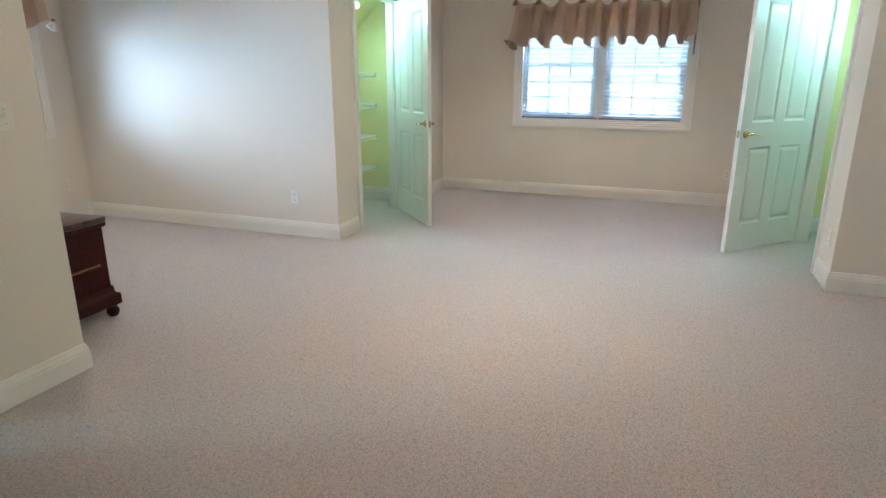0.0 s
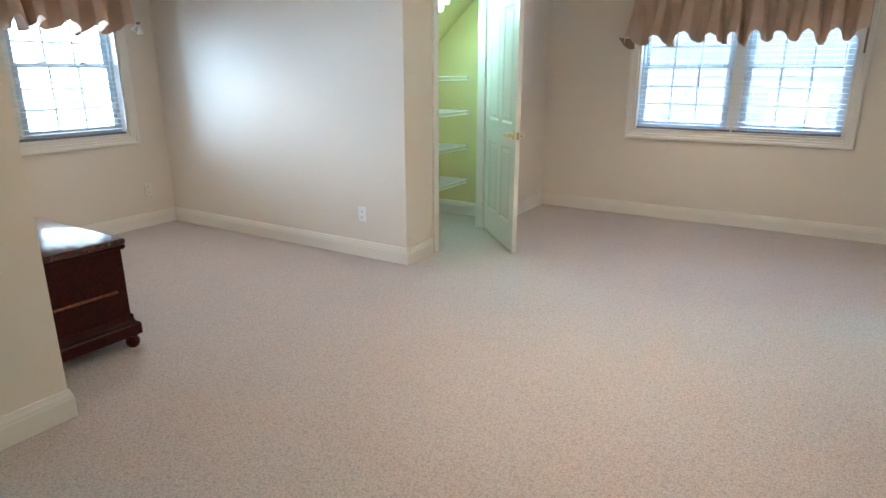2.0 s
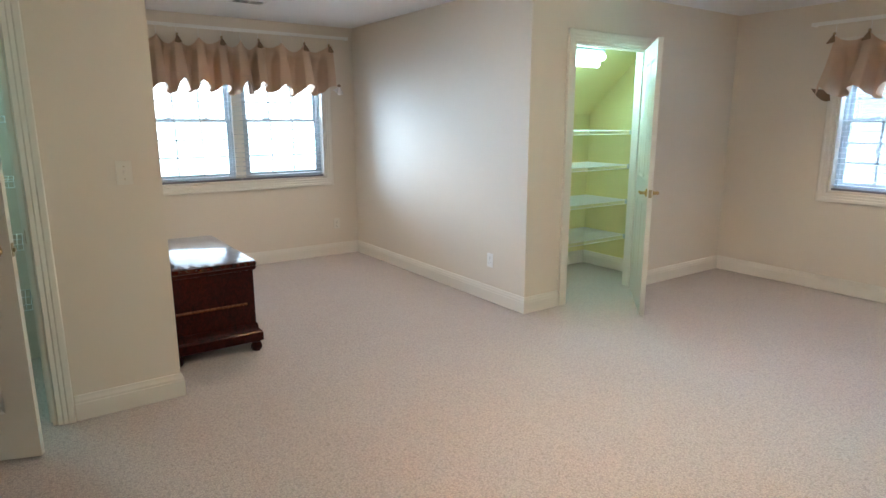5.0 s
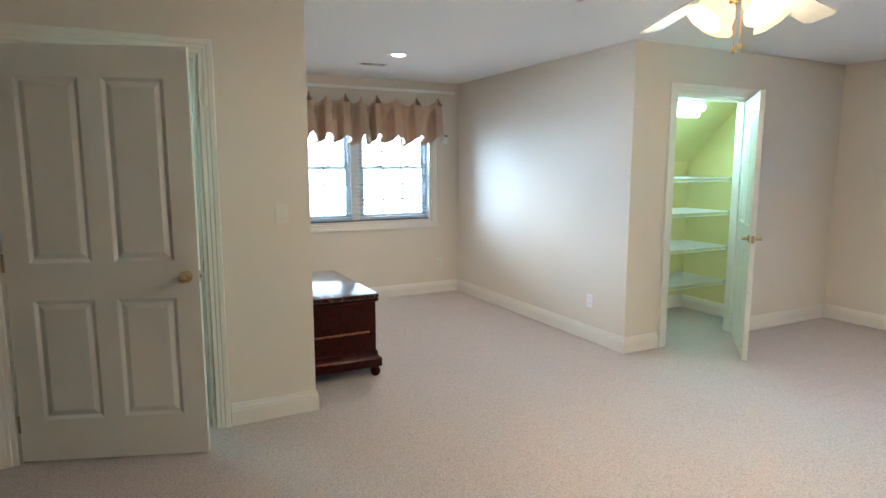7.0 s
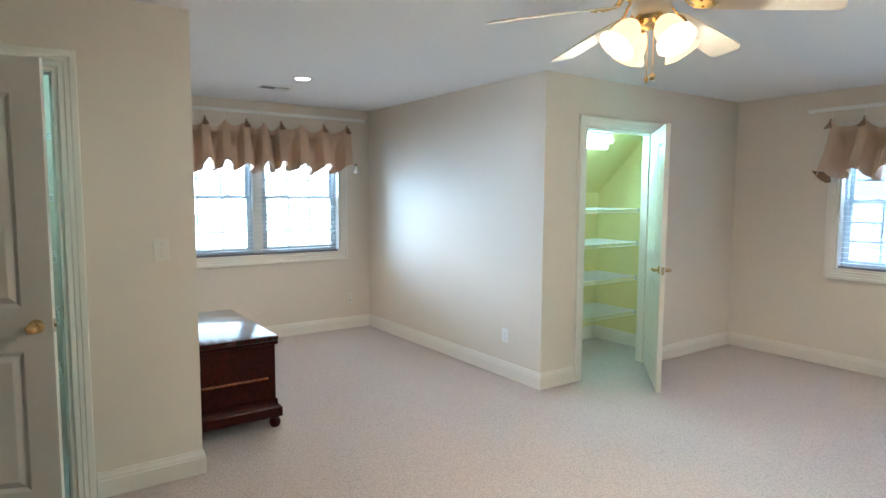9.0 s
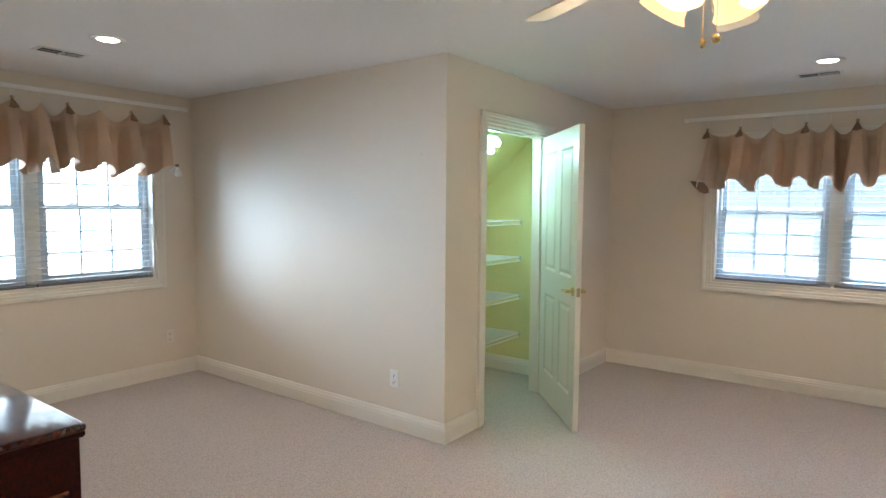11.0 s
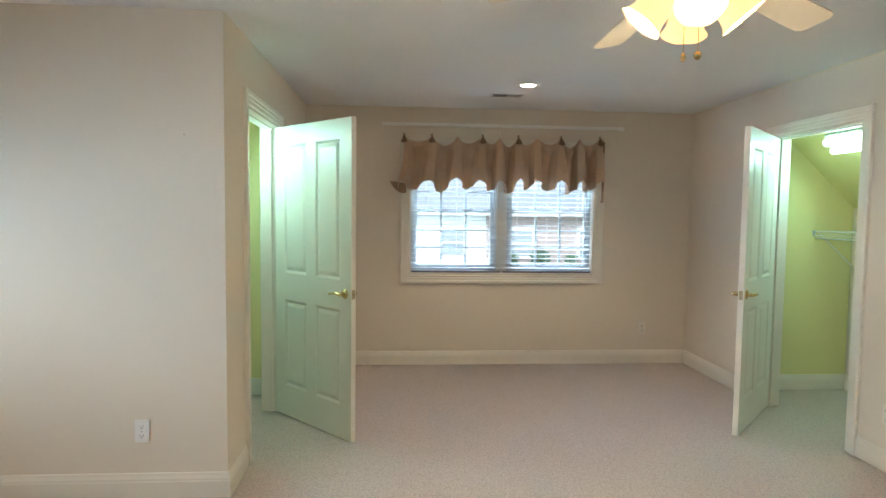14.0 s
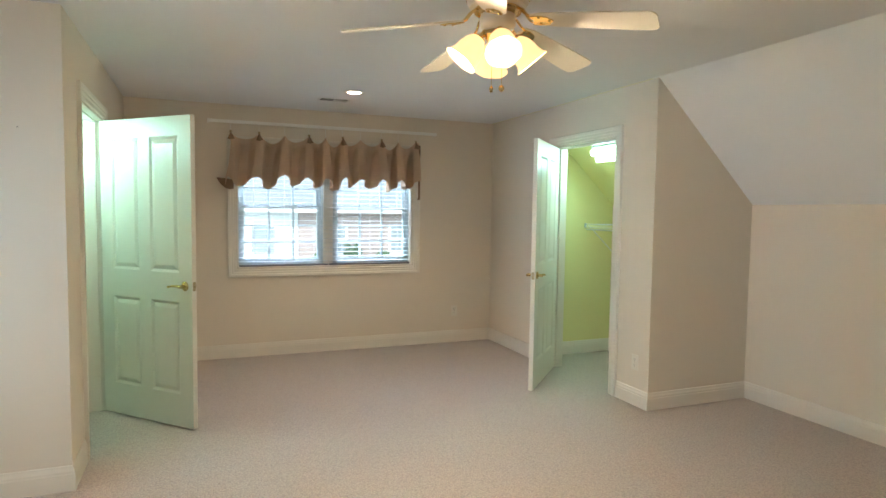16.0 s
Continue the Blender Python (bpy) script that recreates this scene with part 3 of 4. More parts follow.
def valance(name, m, half, top, label, peaks, pins, flip):
    """Scarf valance pinned at peaks below the rod: deep cones of cloth between the pins, a scalloped hem, one end folded back."""
    v = thing(name, label, "valance", m)
    nx, nz = 360, 26

    def body(u, s):
        # u in -1..1 along the width, s 0 at the top, 1 at the hem
        x = u * half
        left = max(p for p in peaks if p <= x + 1e-6) if x >= peaks[0] else peaks[0]
        right = min(p for p in peaks if p >= x - 1e-6) if x <= peaks[-1] else peaks[-1]
        f = 0.5 if right - left < 1e-6 else (x - left) / (right - left)
        swag = math.sin(math.pi * f) if peaks[0] <= x <= peaks[-1] else 0.0
        k = peaks.index(left) if left in peaks else 0
        wob = 0.92 + 0.22 * math.sin(11 * x + 1.0)
        z = top - 0.078 * wob * swag ** 0.8 * (1 - s) ** 2
        wave = math.cos(2 * math.pi * f) if peaks[0] <= x <= peaks[-1] else 1.0
        hem = top - 0.452 + 0.054 * math.copysign(abs(wave) ** 0.6, wave) * wob + 0.012 * math.sin(3.1 * x + 1.3 * k)
        z = z + (hem - z) * s
        # each pinned fold is a cone that widens downwards and stands forward; the cloth between bellies out at the top and then falls back
        span = max(0.10, right - left)
        lean = 0.5 + 0.10 * math.sin(2.7 * k + 1.0) * s
        g = f / lean if f < lean else (1 - f) / (1 - lean)
        wide = (0.020 + 0.034 * s * wob) / span
        t = min(1.0, max(0.0, (g / 2 - wide) / max(0.05, 0.36 - wide)))
        t = t * t * (3 - 2 * t)
        if not peaks[0] <= x <= peaks[-1]:
            t = 0.0
        belly = -0.030 * math.exp(-((s - 0.14) / 0.13) ** 2)
        hollow = 0.004 + belly + 0.058 * min(1.0, s * 2.0) + 0.006 * math.sin(5 * s + 2.1 * k)
        ridge = -0.020 - 0.112 * s ** 0.7 * wob
        y = ridge + (hollow - ridge) * t
        flare = 1.0 + (0.06 * s * s if x * flip[0][0] > 0 and flip[0][1] == "cone" else 0.0)
        return Vector((x * flare, y, z))

    bm = bmesh.new()
    for off in (0.0, 0.004):
        grid = [[bm.verts.new(body(-1 + 2 * i / nx, j / nz) + Vector((0, off, 0))) for j in range(nz + 1)] for i in range(nx + 1)]
        for i in range(nx):
            for j in range(nz):
                bm.faces.new((grid[i][j], grid[i + 1][j], grid[i + 1][j + 1], grid[i][j + 1]))
        if off == 0.0:
            front = grid
    edge = [[g[0] for g in front], [g[-1] for g in front], front[0], front[-1]]
    back = grid
    edge2 = [[g[0] for g in back], [g[-1] for g in back], back[0], back[-1]]
    for a, b in zip(edge, edge2):
        for i in range(len(a) - 1):
            bm.faces.new((a[i], a[i + 1], b[i + 1], b[i]))
    part("cloth", bm, LINEN, v, smooth=1.2)
    for i, p in enumerate(peaks):
        if i in pins:
            mm = Matrix.Translation((p, -0.026, top + 0.006)) @ Euler((radians(75), 0, 0)).to_matrix().to_4x4()
            part("knob", add_lathe(bmesh.new(), [(0.004, -0.02), (0.005, 0.0), (0.011, 0.004), (0.013, 0.010), (0.009, 0.016), (0.002, 0.018)], 12, mm), NICKEL, v, "small dark metal pin knob", smooth=0.8)
            bm = bmesh.new()
            tip, wdt, drop = (p, -0.034, top + 0.010), 0.032, 0.066
            a = [bm.verts.new(q) for q in (tip, (p - wdt, -0.086, top - drop), (p - 0.008, -0.128, top - drop - 0.012), (p + wdt, -0.084, top - drop + 0.004))]
            c = [bm.verts.new((q.co.x, q.co.y + 0.006, q.co.z)) for q in a]
            for vs in ((a[0], a[1], a[2]), (a[0], a[2], a[3]), (c[0], c[2], c[1]), (c[0], c[3], c[2]), (a[1], c[1], c[2], a[2]), (a[2], c[2], c[3], a[3]), (a[0], c[0], c[1], a[1]), (a[3], c[3], c[0], a[0])):
                bm.faces.new(vs)
            part("tab", bm, TABDARK, v, "brown cloth tab over the pin")
        part("hook", add_rod(bmesh.new(), (p, -0.012, top - 0.01), (p, -0.006, top + 0.096), 0.0022, 6), WIRE, v)
    # ends: a corner turned back into a hollow cone, a hanging tail with white lining, or a knotted bow
    for sgn, kind in flip:
        x0, zc = sgn * half * (1.03 if kind == "cone" else 1.0), top - 0.435
        bm = bmesh.new()
        if kind == "cone":
            a = [bm.verts.new((x0 + sgn * (0.10 - 0.15 * t), -0.045 - 0.03 * math.sin(math.pi * t), zc + 0.012 - 0.018 * t)) for t in (0, 0.25, 0.5, 0.75, 1)]
            c = [bm.verts.new((x0 + sgn * (0.10 - 0.15 * t), -0.020 + 0.012 * math.sin(math.pi * t), zc + 0.008 - 0.105 * math.sin(math.pi * min(1, 0.62 * t)) ** 0.8)) for t in (0, 0.25, 0.5, 0.75, 1)]
            d = [bm.verts.new((v2.co.x, v2.co.y + 0.014, v2.co.z)) for v2 in c]
            for i in range(4):
                bm.faces.new((a[i], a[i + 1], c[i + 1], c[i]))
                bm.faces.new((c[i], c[i + 1], d[i + 1], d[i]))
                bm.faces.new((d[i], d[i + 1], a[i + 1], a[i]))
            bm.faces.new((a[0], c[0], d[0]))
            bm.faces.new((a[4], d[4], c[4]))
            part("turned_corner", bm, TABDARK, v, "turned-back corner showing the dark underside", smooth=1.2)
        elif kind == "tail":
            part("tail_edge", box(x0 - 0.011, x0 + 0.005, -0.056, -0.012, zc - 0.16, top - 0.03, bevel=0.003), TABDARK, v, "brown bound edge hanging at the end")
            add_prism(bm, [(x0 - 0.010, zc - 0.15), (x0 - 0.010, zc + 0.05), (x0 - 0.11, zc + 0.02), (x0 - 0.05, zc - 0.06)], -0.034, -0.028, lambda p, q, c: (p, c, q))
            part("lining_tail", bm, LINING, v, "white lining at the end")
        else:
            for dx, dz, wd, hh in ((0.028, 0.0, 0.032, 0.080), (-0.022, 0.012, 0.028, 0.068)):
                add_lathe(bm, [(0.003, 0.0), (wd * 0.5, -hh * 0.4), (wd, -hh), (wd * 0.9, -hh * 1.05)], 12, Matrix.Translation((x0 + sgn * 0.022, -0.12, zc + 0.03)) @ Euler((0.3, sgn * (-0.3 if dx > 0 else 0.6), 0)).to_matrix().to_4x4())
            part("bow_loop", bm, LINING, v, "white lining gathered into a bow", smooth=0.9)
            part("knot", add_lathe(bmesh.new(), [(0.005, -0.012), (0.016, -0.006), (0.017, 0.006), (0.006, 0.014)], 12, Matrix.Translation((x0 + sgn * 0.018, -0.12, zc + 0.035))), TABDARK, v, "brown knot", smooth=0.9)
    return v


def curtain_rod(name, m, x0, x1, z, label):
    r = thing(name, label, "curtain rod", m)
    part("rail", box(x0, x1, -0.095, -0.077, z - 0.015, z + 0.015, bevel=0.004), RODWHITE, r)
    for x, s in ((x0, 1), (x1, -1)):
        bm = box(x, x + s * 0.012, -0.077, 0.0, z - 0.013, z + 0.013) if s > 0 else box(x - 0.012, x, -0.077, 0.0, z - 0.013, z + 0.013)
        part("end_bracket", bm, RODWHITE, r)
    for k in range(1, 4):
        x = x0 + (x1 - x0) * k / 4
        part("support", box(x - 0.008, x + 0.008, -0.077, 0.0, z - 0.010, z + 0.010), RODWHITE, r)
    return r


MN = pose((NW0 + NW1) / 2, YN, WZ0)
MW = pose(XWW, (WW0 + WW1) / 2, WZ0, 0, 0, 90)
window("window_1", MN, "white double-hung twin window with divided lights")
window("window_2", MW, "white double-hung twin window glaring with daylight", 0.008)
hw = WIN_W / 2
for m, lab in ((MN, "white two-inch blind lowered with level slats"), (MW, "white two-inch blind lowered with level slats, backlit")):
    blind("window_blind", m, -hw + 0.018, -0.006, lab, 0)
    blind("window_blind", m, 0.006, hw - 0.018, lab, 5)
PEAKS = [-0.935, -0.68, -0.44, -0.21, -0.047, 0.123, 0.306, 0.525, 0.708, 0.895]
valance("valance", MN @ pose(-0.01, -0.088, 0), 0.935, 1.293, "tan linen valance with scalloped hem and brown pin tabs", PEAKS, (0, 1, 3, 5, 7, 9), ((-1, "cone"), (1, "tail")))
PEAKSW = [-0.93, -0.73, -0.56, -0.37, -0.17, 0.01, 0.18, 0.41, 0.645, 0.91]
valance("valance", MW @ pose(0.02, -0.088, 0), 0.95, 1.357, "tan linen valance with scalloped hem, lit from behind", PEAKSW, (0, 2, 4, 6, 8, 9), ((-1, "bow"), (1, "bow")))
curtain_rod("curtain_rod", MN, -1.148, 1.13, 1.396, "white flat traverse rod above the valance")
curtain_rod("curtain_rod", MW, -1.155, 1.165, 1.446, "white flat traverse rod above the valance")

# ---- blanket chest in the window bay ----
chest = thing("blanket_chest", "dark mahogany blanket chest with glossy lid and bun feet", "chest", pose(-2.943, 2.682, 0))
L2, W2 = 0.52, 0.265
part("lid", box(-L2 - 0.022, L2 + 0.022, -W2 + 0.0, W2 + 0.022, 0.572, 0.607, bevel=0.016), MAHOGANY_TOP, chest, "glossy mahogany lid", smooth=0.6)
part("lid_moulding", add_sweep(bmesh.new(), [(-L2, -W2 + 0.004), (-L2, W2), (L2, W2), (L2, -W2 + 0.004)], [(0.0, 0.545), (0.010, 0.548), (0.016, 0.558), (0.016, 0.572), (0.0, 0.572)], lambda u, v, b: (u, v, b)), MAHOGANY, chest)
part("body", box(-L2, L2, -W2, W2, 0.115, 0.572, bevel=0.003), MAHOGANY, chest)
for run in ([(-L2 + 0.04, W2), (L2 - 0.05, W2)], [(L2, W2 - 0.05), (L2, -W2 + 0.004)]):
    part("waist_bead", add_sweep(bmesh.new(), run, [(0.0, 0.318), (0.004, 0.320), (0.007, 0.327), (0.004, 0.334), (0.0, 0.336)], lambda u, v, b: (u, v, b)), MAHOGANY_EDGE, chest, "lighter polished bead on the chest")
part("base_moulding", add_sweep(bmesh.new(), [(-L2, -W2 + 0.004), (-L2, W2), (L2, W2), (L2, -W2 + 0.004)], [(0.0, 0.075), (0.030, 0.075), (0.032, 0.082), (0.032, 0.132), (0.026, 0.142), (0.016, 0.146), (0.010, 0.160), (0.008, 0.188), (0.0, 0.192)], lambda u, v, b: (u, v, b)), MAHOGANY, chest)
part("bottom_board", box(-L2, L2, -W2, W2, 0.085, 0.115), MAHOGANY, chest)
for x in (-L2 + 0.01, L2 - 0.01):
    for y in (-W2 + 0.04, W2 - 0.005):
        part("bun_foot", add_lathe(bmesh.new(), [(0.020, 0.0), (0.029, 0.008), (0.036, 0.026), (0.034, 0.044), (0.026, 0.056), (0.024, 0.062), (0.034, 0.068), (0.034, 0.086)], 20, Matrix.Translation((x, y, 0))), MAHOGANY, chest, smooth=0.7)

# ---- ceiling fan with four lamps ----
FX, FY = -0.21, 3.72
fan = thing("ceiling_fan", "white and brass five-blade ceiling fan with four lit tulip shades", "ceiling fan", pose(FX, FY, H))
part("canopy", add_lathe(bmesh.new(), [(0.096, 0.0), (0.100, -0.010), (0.094, -0.024), (0.070, -0.034)], 32), FANWHITE, fan, smooth=0.7)
part("motor_housing", add_lathe(bmesh.new(), [(0.06, -0.026), (0.100, -0.036), (0.124, -0.052), (0.130, -0.072), (0.130, -0.108), (0.118, -0.126), (0.080, -0.134)], 40), FANWHITE, fan, "white motor housing", smooth=0.6)
part("trim_band", add_lathe(bmesh.new(), [(0.126, -0.084), (0.1335, -0.087), (0.1335, -0.101), (0.126, -0.104)], 40), BRASS, fan, "brass band", smooth=0.6)
part("flywheel", add_lathe(bmesh.new(), [(0.05, -0.130), (0.098, -0.134), (0.102, -0.142), (0.098, -0.150), (0.05, -0.154)], 36), BRASS, fan, "polished brass flywheel", smooth=0.6)
part("switch_housing", add_lathe(bmesh.new(), [(0.050, -0.150), (0.072, -0.158), (0.076, -0.172), (0.076, -0.200), (0.066, -0.216), (0.042, -0.226)], 28), FANWHITE, fan, "white switch housing", smooth=0.7)
part("lamp_hub", add_lathe(bmesh.new(), [(0.042, -0.220), (0.058, -0.228), (0.060, -0.244), (0.048, -0.262), (0.024, -0.272), (0.008, -0.276)], 28), BRASS, fan, "polished brass lamp hub", smooth=0.7)
for k in range(5):
    a = radians(23 + 72 * k)
    mk = Euler((0, 0, a)).to_matrix().to_4x4()
    blade = bmesh.new()
    tipc = [(0.652 - 0.034 + 0.034 * math.cos(radians(q)), 0.036 + 0.034 * math.sin(radians(q))) for q in range(0, 91, 15)]
    half_out = [(0.150, 0.034), (0.20, 0.050), (0.42, 0.064), (0.56, 0.069)] + list(reversed(tipc))
    add_prism(blade, [(p, -q) for p, q in half_out] + list(reversed(half_out)), -0.003, 0.003, lambda p, q, c: (p, q, c))
    bob = part("blade", blade, FANWHITE, fan, "white painted fan blade", m=mk @ pose(0.19, 0, -0.198, 0, 8.0, 0) @ pose(-0.19, 0, 0, -12, 0, 0))
    # two curved straps run out from the flywheel to a screwed plate under the blade
    for o in (-1, 1):
        strap = bmesh.new()
        pts = [(0.085, o * 0.010, 0.046), (0.110, o * 0.016, 0.032), (0.135, o * 0.022, 0.006), (0.165, o * 0.026, -0.005)]
        for p, q in zip(pts, pts[1:]):
            add_rod(strap, p, q, 0.0055, 8)
        part("strap", strap, BRASS, bob, "curved brass strap")
    plate = [(0.150, -0.030), (0.185, -0.036), (0.222, -0.028), (0.245, 0.0), (0.222, 0.028), (0.185, 0.036), (0.150, 0.030), (0.162, 0.0)]
    part("blade_plate", add_prism(bmesh.new(), plate, -0.0085, -0.0035, lambda p, q, c: (p, q, c)), BRASS, bob, "brass blade plate")
    for sx, sy in ((0.186, -0.023), (0.186, 0.023), (0.226, 0.0)):
        part("screw", add_lathe(bmesh.new(), [(0.006, -0.0125), (0.006, -0.0080)], 8, Matrix.Translation((sx, sy, 0))), BRASS, bob)
for k in range(4):
    a = radians(-107 + 90 * k)
    tilt = Matrix.Translation((0.05 * math.cos(a), 0.05 * math.sin(a), -0.226)) @ Euler((0, 0, a)).to_matrix().to_4x4() @ Euler((0, radians(-40), 0)).to_matrix().to_4x4()
    part("lamp_arm", add_lathe(bmesh.new(), [(0.012, 0.02), (0.012, -0.03), (0.026, -0.035), (0.028, -0.055)], 14, tilt), BRASS, fan, smooth=0.7)
    shade = [(0.026, -0.040), (0.036, -0.050), (0.049, -0.072), (0.056, -0.098), (0.058, -0.124), (0.064, -0.146), (0.076, -0.162)]
    inner = [(r - 0.003, z) for r, z in reversed(shade)]
    bm = bmesh.new()
    rings = []
    seg = 28
    for r, z in shade + inner:
        rings.append([bm.verts.new(tilt @ Vector((r * (1 + (0.035 * math.cos(7 * 2 * math.pi * i / seg) if z < -0.15 else 0)) * math.cos(2 * math.pi * i / seg), r * math.sin(2 * math.pi * i / seg), z))) for i in range(seg)])
    for p, q in zip(rings, rings[1:]):
        for i in range(seg):
            bm.faces.new((p[i], p[(i + 1) % seg], q[(i + 1) % seg], q[i]))
    part("shade", bm, TULIP, fan, "lit frosted glass tulip shade", smooth=1.0)
    bm = bmesh.new()
    bmesh.ops.create_uvsphere(bm, u_segments=14, v_segments=10, radius=0.026, matrix=tilt @ Matrix.Translation((0, 0, -0.100)))
    part("bulb", bm, BULB, fan, smooth=1.0)
    p = Matrix.Translation((FX, FY, H)) @ tilt @ Matrix.Translation((0, 0, -0.136))
    lamp("fan_lamp", "POINT", p, 17, WARM, 0.035)
for dx, dy, ln, r in ((-0.020, 0.008, 0.180, 0.009), (0.020, -0.008, 0.176, 0.013)):
    bm = bmesh.new()
    add_rod(bm, (dx, dy, -0.270), (dx, dy, -0.270 - ln), 0.0014, 6)
    chain = part("pull_chain", bm, BRASS, fan)
    part("pull_ball", add_lathe(bmesh.new(), [(0.002, 0.0), (r * 0.7, -0.004), (r, -0.012), (r * 0.8, -0.022), (r * 0.4, -0.028)], 12, Matrix.Translation((dx, dy, -0.270 - ln))), BRASS, chain, "brass pull knob", smooth=0.9)

# ---- downlights, vents ----


def downlight(x, y):
    d = thing("recessed_downlight", "lit round recessed ceiling downlight with white trim", "ceiling light", pose(x, y, H), "recessed downlights")
    part("trim_ring", add_lathe(bmesh.new(), [(0.058, -0.001), (0.060, -0.004), (0.084, -0.006), (0.092, -0.004), (0.094, -0.0006)], 32), VENT, d, smooth=0.6)
    part("lens", add_lathe(bmesh.new(), [(0.059, -0.0012), (0.050, -0.007), (0.030, -0.010), (0.006, -0.011)], 28), DOWNGLOW, d, "glowing lens", smooth=0.8)
    lamp("downlight_beam", "SPOT", look((x, y, H - 0.03), (x, y, 0)), 30, (1.0, 0.80, 0.58), 0.05, spot=120)


downlight(-0.165, 6.44)
downlight(-3.40, 3.555)


def ceiling_vent(m):
    v = thing("ceiling_vent", "white slotted ceiling air vent beside the downlight", "air vent", m, "ceiling vents")
    part("vent_frame", add_frame(bmesh.new(), -0.14, 0.14, -0.07, 0.07, 0.022, -0.004, -0.0006), VENT, v, m=pose(0, 0, 0, 90, 0, 0) @ pose(0, 0, 0))
    part("backing", box(-0.118, 0.118, -0.048, 0.048, -0.003, -0.001), SLOT, v)
    part("slat", box(-0.116, -0.004, -0.0015, 0.0015, -0.005, -0.0035), VENT, v)
    for i in range(4):
        part("slat", box(0.004, 0.116, -0.010, 0.010, -0.0007, 0.0007), VENT, v, m=pose(0, -0.036 + 0.024 * i, -0.0075, 18, 0, 0))
    part("divider", box(-0.004, 0.004, -0.051, 0.051, -0.012, -0.003), VENT, v)
    return v


ceiling_vent(pose(-0.25, 6.86, H))
ceiling_vent(pose(-3.95, 3.52, H, 0, 0, 90))

# ---- outlets and switch ----


def outlet(m, label="ivory duplex outlet low on the wall", mat=None):
    """Local y points out of the wall."""
    o = thing("wall_outlet", label, "outlet", m, "wall outlets")
    part("cover_plate", box(-0.036, 0.036, 0.0005, 0.006, -0.058, 0.058, bevel=0.002), mat or PLASTIC, o)
    for z in (-0.024, 0.024):
        r = part("receptacle", box(-0.017, 0.017, 0.0062, 0.0085, z - 0.0145, z + 0.0145, bevel=0.001), mat or PLASTIC, o)
        bm = bmesh.new()
        add_box(bm, -0.009, -0.0062, 0.0083, 0.0089, z - 0.002, z + 0.008)
        add_box(bm, 0.0062, 0.009, 0.0083, 0.0089, z - 0.002, z + 0.006)
        add_box(bm, -0.0025, 0.0025, 0.0083, 0.0089, z - 0.011, z - 0.006)
        part("slots", bm, SLOT, r)
    part("screw", add_lathe(bmesh.new(), [(0.003, 0.006), (0.003, 0.0072)], 8, Euler((radians(-90), 0, 0)).to_matrix().to_4x4()), NICKEL, o)
    return o


outlet(pose(-2.42, YC, 0.35, 0, 0, 180), "white duplex outlet low on the bay wall", PLATE)
outlet(pose(1.243, YN, 0.35, 0, 0, 180))
outlet(pose(XE, 5.047, 0.33, 0, 0, 90))
outlet(pose(XWW, 4.64, 0.352, 0, 0, -90))

sw = thing("light_switch", "ivory toggle light switch on the wall end", "switch", pose(XW, 2.222, 1.224, 0, 0, -90))
part("cover_plate", box(-0.036, 0.036, 0.0005, 0.006, -0.058, 0.058, bevel=0.002), PLASTIC, sw)
part("toggle", box(-0.005, 0.005, 0.005, 0.017, -0.004, 0.013, bevel=0.001), PLASTIC, sw)
for z in (-0.03, 0.03):
    part("screw", add_lathe(bmesh.new(), [(0.003, 0.006), (0.003, 0.0072)], 8, Matrix.Translation((0, 0, z)) @ Euler((radians(-90), 0, 0)).to_matrix().to_4x4()), NICKEL, sw)
tagged(new("nail_hole", finish(add_lathe(bmesh.new(), [(0.004, 0.0), (0.003, 0.0016)], 8, pose(-2.193, YC - 0.0002, 1.836, 90, 0, 0)), "nail_hole", HOLE)), "small dark nail hole in the painted wall", "nail hole")

# ---- wire shelves ----


def wire_shelf(name, x_wall, x_front, y0, y1, z, label, group, rod=False, brace=True):
    """Coated wire shelf along a wall at x_wall, its turned-down front lip at x_front."""
    s = thing(name, label, "wire shelf", pose(0, 0, 0), group)
    d = 1 if x_front > x_wall else -1
    bm = bmesh.new()
    n = int((y1 - y0) / 0.026)
    for i in range(n + 1):
        y = y0 + (y1 - y0) * i / n
        add_rod(bm, (x_wall, y, z), (x_front, y, z), 0.0024, 4)
        add_rod(bm, (x_front, y, z), (x_front + d * 0.002, y, z - 0.032), 0.0024, 4)
    tagged(part("wire_grid", bm, WIRE, s), kind="stuff")
    for k, (x, zz) in enumerate(((x_wall + d * 0.006, z), ((x_wall + x_front) / 2, z - 0.003), (x_front, z - 0.002), (x_front + d * 0.003, z - 0.034))):
        part("rail_wire", add_rod(bmesh.new(), (x, y0, zz), (x, y1, zz), 0.0030, 8), WIRE, s)
    if rod:
        part("hang_rod", add_rod(bmesh.new(), (x_front - d * 0.02, y0, z - 0.055), (x_front - d * 0.02, y1, z - 0.055), 0.0075, 8), WIRE, s)
    for y in (y1 - 0.03,) if brace else ():
        part("brace", add_rod(bmesh.new(), (x_front - d * 0.02, y, z - 0.012), (x_wall + d * 0.004, y, z - 0.30), 0.005, 8), WIRE, s, "slanting white brace")
    for y, o in ((y1, -1),):
        part("end_clip", box(x_front - 0.010, x_front + 0.010, min(y, y + o * 0.010), max(y, y + o * 0.010), z - 0.040, z + 0.008, bevel=0.002), SASH, s)
    return s


